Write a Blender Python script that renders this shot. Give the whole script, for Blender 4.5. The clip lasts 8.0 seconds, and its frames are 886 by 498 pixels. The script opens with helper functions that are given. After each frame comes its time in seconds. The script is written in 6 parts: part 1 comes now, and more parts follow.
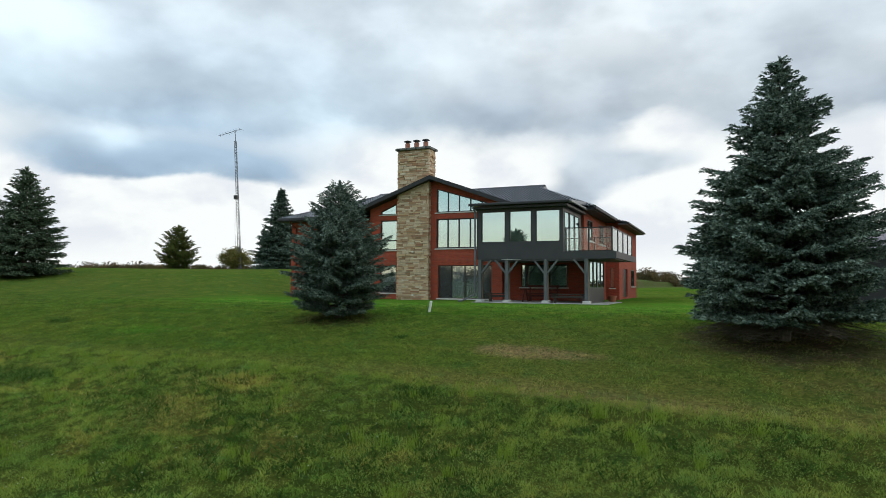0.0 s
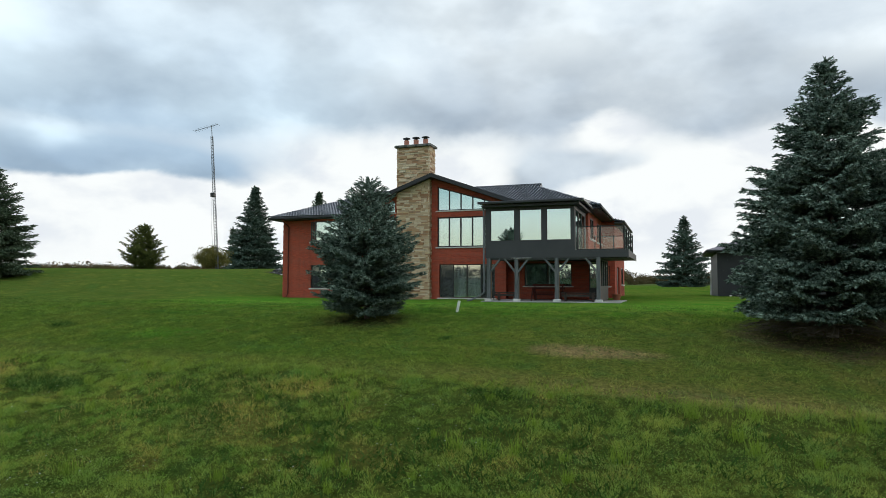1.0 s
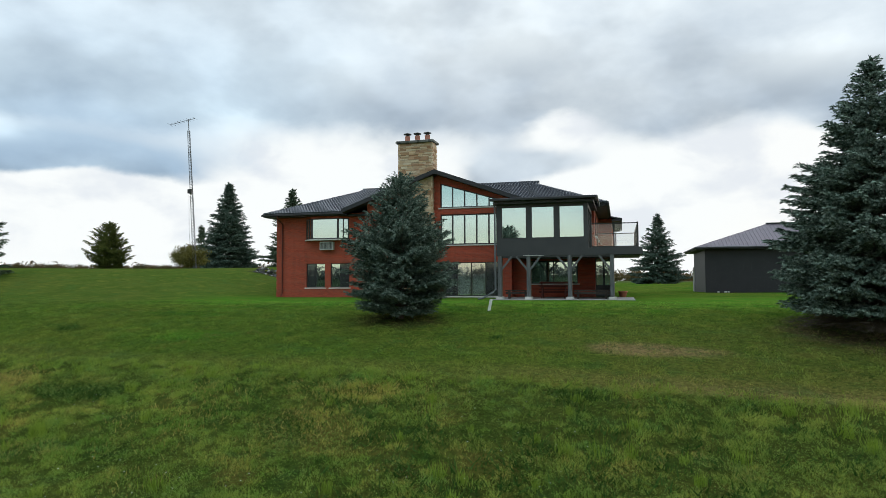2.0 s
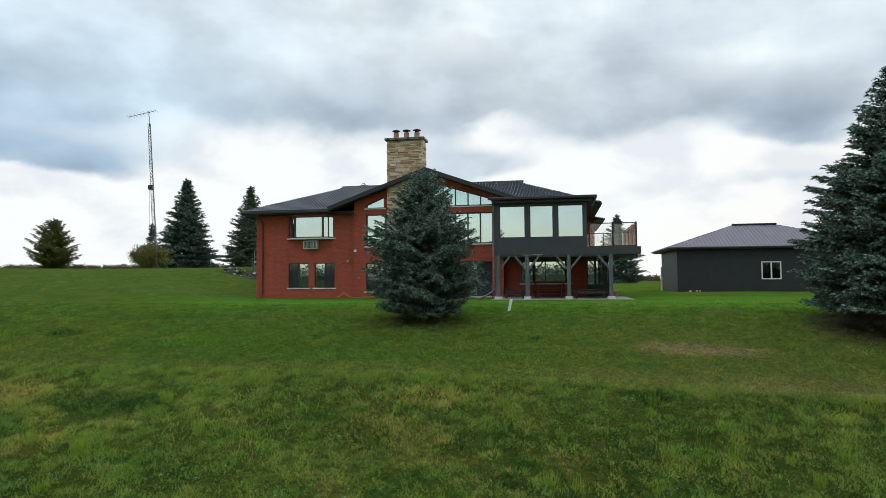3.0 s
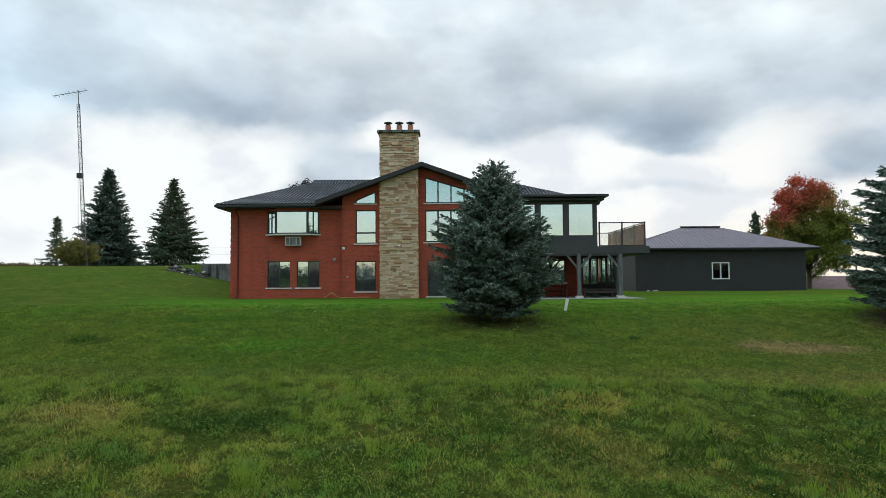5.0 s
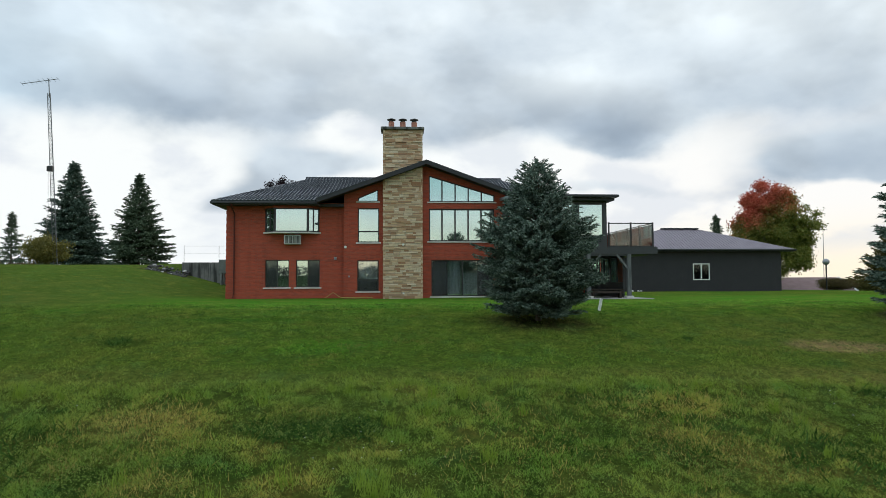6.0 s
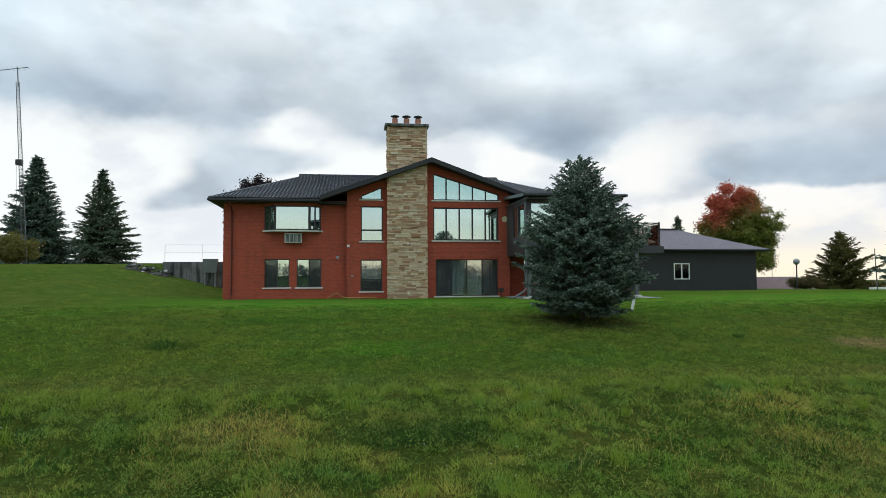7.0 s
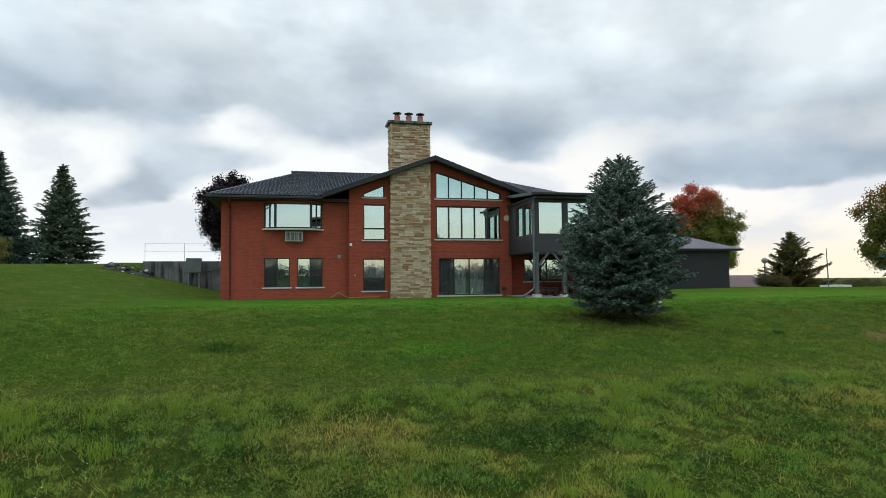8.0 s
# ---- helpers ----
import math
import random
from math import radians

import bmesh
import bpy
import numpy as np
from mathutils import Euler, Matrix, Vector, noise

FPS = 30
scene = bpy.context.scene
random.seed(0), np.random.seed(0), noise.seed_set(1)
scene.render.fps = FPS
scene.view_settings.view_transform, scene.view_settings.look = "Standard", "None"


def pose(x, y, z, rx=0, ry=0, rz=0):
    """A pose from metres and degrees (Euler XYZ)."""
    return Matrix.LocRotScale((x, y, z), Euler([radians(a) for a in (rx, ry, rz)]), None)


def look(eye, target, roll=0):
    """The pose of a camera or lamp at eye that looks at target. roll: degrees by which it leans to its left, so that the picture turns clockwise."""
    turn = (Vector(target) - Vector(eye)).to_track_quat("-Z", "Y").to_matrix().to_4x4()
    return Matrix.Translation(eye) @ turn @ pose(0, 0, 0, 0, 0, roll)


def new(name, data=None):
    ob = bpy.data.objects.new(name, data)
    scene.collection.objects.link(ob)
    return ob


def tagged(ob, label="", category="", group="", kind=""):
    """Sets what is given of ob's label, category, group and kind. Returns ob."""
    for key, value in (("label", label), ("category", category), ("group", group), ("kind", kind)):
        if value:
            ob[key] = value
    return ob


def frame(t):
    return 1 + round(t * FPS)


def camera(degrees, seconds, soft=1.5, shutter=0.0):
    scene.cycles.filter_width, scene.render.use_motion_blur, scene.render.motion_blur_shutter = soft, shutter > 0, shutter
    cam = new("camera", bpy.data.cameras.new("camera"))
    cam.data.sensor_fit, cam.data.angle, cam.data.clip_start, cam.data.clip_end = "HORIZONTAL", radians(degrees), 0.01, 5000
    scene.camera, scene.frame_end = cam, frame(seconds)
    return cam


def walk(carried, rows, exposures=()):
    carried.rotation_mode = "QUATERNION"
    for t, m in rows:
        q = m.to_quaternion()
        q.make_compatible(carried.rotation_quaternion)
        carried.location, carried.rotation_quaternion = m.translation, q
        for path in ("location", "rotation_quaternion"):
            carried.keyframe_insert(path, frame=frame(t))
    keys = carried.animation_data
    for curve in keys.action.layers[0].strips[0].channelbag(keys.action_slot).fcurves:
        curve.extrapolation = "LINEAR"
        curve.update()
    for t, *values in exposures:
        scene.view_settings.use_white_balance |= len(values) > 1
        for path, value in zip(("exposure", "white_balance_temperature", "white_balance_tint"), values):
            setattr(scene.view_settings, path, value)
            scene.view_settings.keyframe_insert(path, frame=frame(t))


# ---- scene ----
cam = camera(69.4, 8.0, soft=0.75)
PATH = [
    (0, (16.969, -37.184, 1.023), (16.166, -35.356, 1.131), 0.4),
    (0.5, (15.474, -37.508, 1.02), (14.736, -35.652, 1.127), 0.3),
    (1, (13.985, -37.802, 1.016), (13.316, -35.92, 1.122), 0.1),
    (1.5, (12.451, -37.998, 1.013), (11.846, -36.094, 1.117), -0.1),
    (2.8, (8.419, -38.192, 1.018), (8.025, -36.233, 1.117), -0.4),
    (3, (7.796, -38.175, 1.018), (7.442, -36.209, 1.118), -0.4),
    (3.5, (6.223, -38.042, 1.015), (5.958, -36.062, 1.114), -0.4),
    (4, (4.658, -37.884, 1.012), (4.472, -35.895, 1.111), -0.4),
    (4.5, (3.101, -37.665, 1.004), (2.998, -35.67, 1.104), -0.3),
    (5.8, (-0.874, -36.935, 0.977), (-0.769, -34.94, 1.075), -0.3),
    (6, (-1.483, -36.799, 0.974), (-1.35, -34.806, 1.074), -0.2),
    (6.5, (-2.999, -36.411, 0.961), (-2.79, -34.425, 1.061), -0.3),
    (7, (-4.474, -36.004, 0.95), (-4.189, -34.027, 1.05), -0.3),
    (7.5, (-5.925, -35.594, 0.94), (-5.56, -33.631, 1.04), -0.3),
    (8, (-7.372, -35.187, 0.937), (-6.933, -33.238, 1.035), -0.5),
]
walk(cam, [(t, look(eye, target, roll)) for t, eye, target, roll in PATH])

# ---- world and sun ----
ZENITH = 2.6                                       # overhead brightness against the visible deck
SUN_AZ, SUN_EL = radians(48.0), radians(14.0)      # azimuth from +y towards +x
world = bpy.data.worlds.new("overcast_evening")
scene.world = world
world.use_nodes = True


class Nodes:
    """Short spelling for node trees."""

    def __init__(self, tree):
        self.tree = tree
        tree.nodes.clear()

    def add(self, kind, ins=None, **props):
        n = self.tree.nodes.new(kind)
        if "operation" in props:
            n.operation = props["operation"]
        if "data_type" in props:
            n.data_type, n.blend_type = props["data_type"], props["blend_type"]
        if "interpolation_type" in props:
            n.interpolation_type = props["interpolation_type"]
        if "sky_type" in props:
            n.sky_type, n.sun_disc = props["sky_type"], props["sun_disc"]
            n.sun_elevation, n.sun_rotation = props["sun_elevation"], props["sun_rotation"]
        if "offset" in props:
            n.offset = props["offset"]
        for k, v in (ins or {}).items():
            self.put(n.inputs[k], v)
        return n

    def put(self, socket, v):
        if isinstance(v, bpy.types.NodeSocket):
            self.tree.links.new(v, socket)
        else:
            socket.default_value = v

    def math(self, op, a, b=0.0, c=0.0):
        n = self.add("ShaderNodeMath", {0: a, 1: b, 2: c}, operation=op)
        return n.outputs[0]

    def mix(self, f, a, b, blend="MIX"):
        n = self.add("ShaderNodeMix", data_type="RGBA", blend_type=blend)
        for i, v in ((0, f), (6, a), (7, b)):
            self.put(n.inputs[i], (*v, 1.0) if isinstance(v, tuple) and len(v) == 3 else v)
        return n.outputs[2]

    def ramp(self, f, lo, hi, a=0.0, b=1.0):
        n = self.add("ShaderNodeMapRange", {0: f, 1: lo, 2: hi, 3: a, 4: b}, interpolation_type="SMOOTHSTEP")
        return n.outputs[0]

    def noise(self, vec, scale, detail=3.0, rough=0.55, dist=0.0):
        n = self.add("ShaderNodeTexNoise", {"Scale": scale, "Detail": detail, "Roughness": rough, "Distortion": dist})
        if vec is not None:
            self.put(n.inputs["Vector"], vec)
        return n.outputs["Fac"]


def lobes(n, az, el, table):
    """Sum of soft swellings over the sky: azimuth, elevation, half widths (degrees), strength."""
    total = None
    for a, e, wa, we, amp in table:
        u = n.math("DIVIDE", n.math("SUBTRACT", az, a), wa)
        v = n.math("DIVIDE", n.math("SUBTRACT", el, e), we)
        r = n.math("ADD", n.math("MULTIPLY", u, u), n.math("MULTIPLY", v, v))
        g = n.math("MULTIPLY", n.math("EXPONENT", n.math("MULTIPLY", r, -1.0)), amp)
        total = g if total is None else n.math("ADD", total, g)
    return total


# banks hanging below the deck's edge and breaks in it
BANKS = ((-47, 9.5, 14, 2.2, 6.0), (-8, 10.0, 6, 2.0, 5.2), (-12.5, 7.2, 5.5, 1.7, 6.6), (17, 7.6, 9, 1.2, 4.8),
         (-5, 14.0, 3.5, 2.2, -3.0), (19.5, 12.4, 4.5, 1.8, 3.0), (40, 8.4, 13, 2.6, 8.0))
# grey bellies (+) and lit tops (-) of the deck
BELLIES = ((-45, 10.3, 15, 2.4, 0.30), (-20, 14.4, 9, 1.9, 0.40), (13, 14.0, 7, 2.0, 0.36), (19.5, 12.6, 3.5, 1.6, 0.30), (30, 13.8, 7, 2.6, 0.30),
           (46, 12.5, 6, 2.0, 0.25), (-59, 19.0, 8, 3.0, -0.55), (-51, 12.0, 2.2, 1.1, -0.55), (-33.5, 13.0, 1.8, 1.0, -0.65), (16.5, 17.2, 4, 1.4, -0.32),
           (36, 9.0, 11, 2.5, 0.22), (45, 18.5, 7, 2.8, -0.85), (29, 20.0, 5, 1.5, -0.30), (-11, 20.5, 12, 1.6, -0.22))


def build_sky():
    n = Nodes(world.node_tree)
    d = n.add("ShaderNodeTexCoord").outputs["Generated"]
    sep = n.add("ShaderNodeSeparateXYZ", {0: d}).outputs
    z = n.math("MAXIMUM", sep[2], 0.0)
    p = n.add("ShaderNodeVectorMath", {0: d, 1: (1.0, 1.0, 1.75)}, operation="MULTIPLY").outputs[0]
    big = n.noise(p, 3.0, 2.0, 0.45, 0.2)
    fine = n.noise(p, 5.5, 6.0, 0.53, 0.1)
    cover = n.math("ADD", n.math("MULTIPLY", big, 0.5), n.math("MULTIPLY", fine, 0.5))
    az = n.math("MULTIPLY", n.math("ARCTAN2", sep[0], sep[1]), 57.296)
    az = n.math("ADD", az, n.math("MULTIPLY", n.math("SUBTRACT", n.noise(p, 5.0, 4.0, 0.5), 0.5), 10.0))
    el = n.math("ADD", n.math("MULTIPLY", z, 58.5), n.math("MULTIPLY", n.math("SUBTRACT", cover, 0.5), 8.0))
    over = n.math("ADD", n.math("SUBTRACT", el, 12.4), lobes(n, az, el, BANKS))
    thick = n.ramp(over, -0.9, 1.5)                      # bright gap under the cloud deck
    grey = n.math("ADD", n.math("ADD", 0.40, lobes(n, az, el, BELLIES)), n.math("MULTIPLY", n.math("SUBTRACT", fine, 0.5), 1.15))
    grey = n.math("ADD", grey, n.math("MULTIPLY", n.math("SUBTRACT", big, 0.5), 0.7))
    grey = n.math("ADD", n.math("SUBTRACT", grey, n.ramp(el, 16.0, 26.0, 0.0, 0.10)), n.ramp(el, 11.5, 8.0, 0.0, 0.20))
    deck = n.mix(n.ramp(grey, -0.25, 1.15), (0.89, 0.975, 1.02), (0.335, 0.42, 0.52))
    west = n.math("MULTIPLY", n.ramp(az, -14.0, -36.0), n.ramp(el, 24.0, 12.0, 0.25, 0.8))
    deck = n.mix(west, deck, n.mix(1.0, deck, (0.86, 1.0, 1.10), "MULTIPLY"))
    # soft lit flanks and grey bellies of the clouds
    w = n.add("ShaderNodeVectorMath", {0: d, 1: (1.0, 1.0, 1.7)}, operation="MULTIPLY").outputs[0]
    q = n.add("ShaderNodeVectorMath", {0: w, 1: (0.03, 0.0, 0.06)}, operation="ADD").outputs[0]
    relief = n.math("SUBTRACT", n.noise(w, 4.2, 4.0, 0.5), n.noise(q, 4.2, 4.0, 0.5))
    lit = n.ramp(relief, -0.10, 0.10, 0.92, 1.08)
    deck = n.mix(1.0, deck, n.add("ShaderNodeCombineXYZ", {0: lit, 1: lit, 2: lit}).outputs[0], "MULTIPLY")
    # warm gap low in the sky towards the hidden sun
    sx = n.math("MULTIPLY", sep[0], math.sin(SUN_AZ))
    sy = n.math("MULTIPLY", sep[1], math.cos(SUN_AZ))
    near = n.ramp(n.math("ADD", sx, sy), 0.70, 1.0)
    gap = n.mix(near, (0.965, 1.0, 1.0), (0.99, 0.985, 0.965))
    low = n.ramp(z, 0.0, 0.12)
    gap = n.mix(n.math("MULTIPLY", near, n.math("SUBTRACT", 1.0, low)), gap, (1.06, 0.95, 0.75))
    scraps = n.math("MULTIPLY", n.ramp(n.noise(p, 6.5, 5.0, 0.5, 0.2), 0.46, 0.62), n.ramp(z, 0.02, 0.07))
    gap = n.mix(n.math("MULTIPLY", scraps, 0.55), gap, (0.68, 0.74, 0.83))
    col = n.mix(thick, gap, deck)
    # the sky behind: yellow at the horizon, clearer blue-green above
    back = n.ramp(sep[1], 0.0, -0.45)
    col = n.mix(n.math("MULTIPLY", n.math("MULTIPLY", back, n.ramp(z, 0.09, 0.17)), n.ramp(z, 0.75, 0.3)), col, (0.52, 0.72, 0.76))
    col = n.mix(n.math("MULTIPLY", n.math("MULTIPLY", back, n.ramp(z, 0.13, 0.025)), 0.85), col, (0.98, 0.88, 0.62))
    # an overcast sky is brightest overhead
    lift = n.ramp(z, 0.42, 0.95, 1.0, ZENITH)
    col = n.mix(1.0, col, n.add("ShaderNodeCombineXYZ", {0: lift, 1: lift, 2: lift}).outputs[0], "MULTIPLY")
    clouds = n.add("ShaderNodeBackground", {"Color": col, "Strength": 1.0})
    sky = n.add("ShaderNodeTexSky", sky_type="NISHITA", sun_disc=False, sun_elevation=SUN_EL, sun_rotation=SUN_AZ)
    blue = n.add("ShaderNodeBackground", {"Color": sky.outputs[0], "Strength": 0.1})
    holes = n.math("MULTIPLY", n.ramp(cover, 0.34, 0.26), 0.4)
    both = n.add("ShaderNodeMixShader", {0: holes, 1: clouds.outputs[0], 2: blue.outputs[0]})
    out = n.add("ShaderNodeOutputWorld")
    n.put(out.inputs[0], both.outputs[0])


build_sky()
sun = new("sun", bpy.data.lights.new("sun", "SUN"))
sun.data.energy, sun.data.angle, sun.data.color = 0.7, radians(18), (1.0, 0.86, 0.72)
sun.matrix_world = look((60 * math.sin(SUN_AZ), 60 * math.cos(SUN_AZ), 60 * math.tan(SUN_EL)), (0, 0, 0))


# ---- materials ----
def material(name, build):
    m = bpy.data.materials.new(name)
    m.use_nodes = True
    n = Nodes(m.node_tree)
    shader = build(n)
    out = n.add("ShaderNodeOutputMaterial")
    n.put(out.inputs[0], shader)
    return m


def principled(n, color, rough=0.6, metal=0.0, bump=None, strength=0.3, dist=0.02, spec=0.5):
    b = n.add("ShaderNodeBsdfPrincipled", {"Roughness": rough, "Metallic": metal, "Specular IOR Level": spec})
    n.put(b.inputs["Base Color"], (*color, 1.0) if isinstance(color, tuple) and len(color) == 3 else color)
    if bump is not None:
        bp = n.add("ShaderNodeBump", {"Height": bump, "Strength": strength, "Distance": dist})
        n.put(b.inputs["Normal"], bp.outputs[0])
    return b.outputs[0]


def place(n):
    return n.add("ShaderNodeNewGeometry").outputs["Position"]


def island(n):
    return n.add("ShaderNodeNewGeometry").outputs["Random Per Island"]


def painted(name, a, b, rough=0.5, scale=1.5, metal=0.0, grain=40.0, strength=0.15):
    """Two tones in soft clouds, with a fine grain."""
    def build(n):
        p = place(n)
        f = n.ramp(n.noise(p, scale, 4.0), 0.3, 0.7)
        g = n.noise(p, grain, 3.0)
        col = n.mix(n.math("MULTIPLY", g, 0.25), n.mix(f, a, b), tuple(0.6 * c for c in a))
        return principled(n, col, rough, metal, g, strength, 0.01)
    return material(name, build)


def brick_build(n):
    p = place(n)
    s = n.add("ShaderNodeSeparateXYZ", {0: p}).outputs
    u = n.math("ADD", s[0], s[1])
    v = n.add("ShaderNodeCombineXYZ", {0: u, 1: s[2], 2: 0.0}).outputs[0]
    t = n.add("ShaderNodeTexBrick", {"Vector": v, "Color1": (0.43, 0.076, 0.040, 1), "Color2": (0.28, 0.050, 0.030, 1), "Mortar": (0.23, 0.092, 0.066, 1),
                                     "Scale": 1.0, "Mortar Size": 0.009, "Mortar Smooth": 0.2, "Bias": 0.1, "Brick Width": 0.24, "Row Height": 0.075}, offset=0.5)
    big = n.ramp(n.noise(p, 0.7, 4.0), 0.3, 0.75)
    col = n.mix(n.math("MULTIPLY", big, 0.45), t.outputs[0], (0.38, 0.082, 0.046))
    streak = n.add("ShaderNodeVectorMath", {0: p, 1: (3.0, 3.0, 0.25)}, operation="MULTIPLY").outputs[0]
    col = n.mix(n.math("MULTIPLY", n.ramp(n.noise(streak, 1.0, 4.0), 0.5, 0.8), 0.35), col, (0.14, 0.045, 0.03))
    return principled(n, col, 0.85, 0.0, n.math("ADD", n.math("MULTIPLY", t.outputs[1], -1.0), n.math("MULTIPLY", n.noise(p, 60.0), 0.4)), 0.5, 0.01, 0.2)


def stone_build(n):
    p = place(n)
    rnd = n.add("ShaderNodeObjectInfo").outputs["Random"]
    rnd = n.math("FRACT", n.math("ADD", rnd, n.math("MULTIPLY", island(n), 7.3)))
    c = n.add("ShaderNodeValToRGB", {0: rnd})
    e = c.color_ramp.elements
    e[0].position, e[0].color = 0.0, (0.33, 0.175, 0.095, 1)
    e[1].position, e[1].color = 1.0, (0.42, 0.245, 0.135, 1)
    for pos, col in ((0.16, (0.56, 0.40, 0.245, 1)), (0.32, (0.60, 0.475, 0.335, 1)), (0.46, (0.30, 0.155, 0.085, 1)), (0.58, (0.46, 0.29, 0.18, 1)), (0.72, (0.66, 0.56, 0.42, 1)), (0.86, (0.54, 0.42, 0.29, 1))):
        x = e.new(pos)
        x.color = col
    g = n.noise(p, 9.0, 6.0, 0.65)
    col = n.mix(n.ramp(g, 0.42, 0.75, 0.0, 0.45), c.outputs[0], (0.30, 0.23, 0.17))
    return principled(n, col, 0.85, 0.0, n.noise(p, 18.0, 6.0, 0.7), 0.6, 0.03, 0.2)


def glass_build(n):
    p = place(n)
    wob = n.noise(p, 0.9, 2.0)
    bp = n.add("ShaderNodeBump", {"Height": wob, "Strength": 0.03, "Distance": 0.02})
    gl = n.add("ShaderNodeBsdfGlossy", {"Color": (0.76, 0.95, 0.92, 1), "Roughness": 0.015, "Normal": bp.outputs[0]})
    tr = n.add("ShaderNodeBsdfTransparent", {"Color": (0.60, 0.68, 0.66, 1)})
    return n.add("ShaderNodeMixShader", {0: 0.64, 1: tr.outputs[0], 2: gl.outputs[0]}).outputs[0]


def screen_build(n):
    b = principled(n, (0.022, 0.024, 0.024), 0.8)
    tr = n.add("ShaderNodeBsdfTransparent")
    return n.add("ShaderNodeMixShader", {0: 0.42, 1: tr.outputs[0], 2: b}).outputs[0]


def door_glass_build(n):
    gl = n.add("ShaderNodeBsdfGlossy", {"Color": (0.90, 0.96, 0.92, 1), "Roughness": 0.02})
    tr = n.add("ShaderNodeBsdfTransparent", {"Color": (0.86, 0.90, 0.90, 1)})
    return n.add("ShaderNodeMixShader", {0: 0.42, 1: tr.outputs[0], 2: gl.outputs[0]}).outputs[0]


def dim_glass_build(n):
    gl = n.add("ShaderNodeBsdfGlossy", {"Color": (0.80, 0.90, 0.90, 1), "Roughness": 0.03})
    tr = n.add("ShaderNodeBsdfTransparent", {"Color": (0.45, 0.50, 0.50, 1)})
    return n.add("ShaderNodeMixShader", {0: 0.04, 1: tr.outputs[0], 2: gl.outputs[0]}).outputs[0]


def clear_glass_build(n):
    gl = n.add("ShaderNodeBsdfGlossy", {"Color": (0.95, 0.98, 0.97, 1), "Roughness": 0.02})
    tr = n.add("ShaderNodeBsdfTransparent", {"Color": (0.955, 0.965, 0.96, 1)})
    f = n.add("ShaderNodeFresnel", {"IOR": 1.5}).outputs[0]
    return n.add("ShaderNodeMixShader", {0: n.math("MULTIPLY", f, 1.3), 1: tr.outputs[0], 2: gl.outputs[0]}).outputs[0]


def foliage(name, cols, rough=0.55, clump=2.2, spec=0.25, trans=0.25, power=1.0, mixed=0.55):
    def build(n):
        p = place(n)
        f = n.math("ADD", n.math("MULTIPLY", island(n), mixed), n.math("MULTIPLY", n.ramp(n.noise(p, clump * 2.6, 3.0, 0.6), 0.36, 0.64), 1.0 - mixed))
        f = n.math("POWER", f, power)
        c = n.mix(f, cols[0], cols[1])
        c = n.mix(n.ramp(n.noise(p, clump, 3.0), 0.40, 0.7, 0.0, 0.6), c, cols[2])
        b = principled(n, c, rough, 0.0, spec=spec)
        t = n.add("ShaderNodeBsdfTranslucent")
        n.put(t.inputs[0], c)
        return n.add("ShaderNodeMixShader", {0: trans, 1: b, 2: t.outputs[0]}).outputs[0]
    return material(name, build)


def two_tone_foliage(name, centre, spread, top, low):
    """Autumn crown: turned leaves high up on one side, green ones below, mixed unevenly."""
    def build(n):
        p = n.add("ShaderNodeTexCoord").outputs["Object"]
        s = n.add("ShaderNodeSeparateXYZ", {0: p}).outputs
        f = n.math("ADD", s[2], n.math("MULTIPLY", s[0], -0.65))
        f = n.math("ADD", f, n.math("MULTIPLY", n.math("SUBTRACT", n.noise(p, 0.30, 3.0), 0.5), 8.0))
        f = n.math("ADD", f, n.math("MULTIPLY", island(n), 2.5))
        f = n.ramp(f, centre - spread, centre + spread)
        c = n.mix(f, n.mix(island(n), low[0], low[1]), n.mix(island(n), top[0], top[1]))
        b = principled(n, c, 0.6, spec=0.2)
        t = n.add("ShaderNodeBsdfTranslucent")
        n.put(t.inputs[0], c)
        return n.add("ShaderNodeMixShader", {0: 0.35, 1: b, 2: t.outputs[0]}).outputs[0]
    return material(name, build)


def spot(n, p, x, y, rx, ry, wob=0.5):
    """A soft uneven patch on the ground round (x, y)."""
    s = n.add("ShaderNodeSeparateXYZ", {0: p}).outputs
    a = n.math("DIVIDE", n.math("SUBTRACT", s[0], x), rx)
    b = n.math("DIVIDE", n.math("SUBTRACT", s[1], y), ry)
    r = n.math("SQRT", n.math("ADD", n.math("MULTIPLY", a, a), n.math("MULTIPLY", b, b)))
    r = n.math("ADD", r, n.math("MULTIPLY", n.math("SUBTRACT", n.noise(p, 0.9, 4.0, 0.6), 0.5), wob * 2))
    return n.ramp(r, 1.15, 0.45)


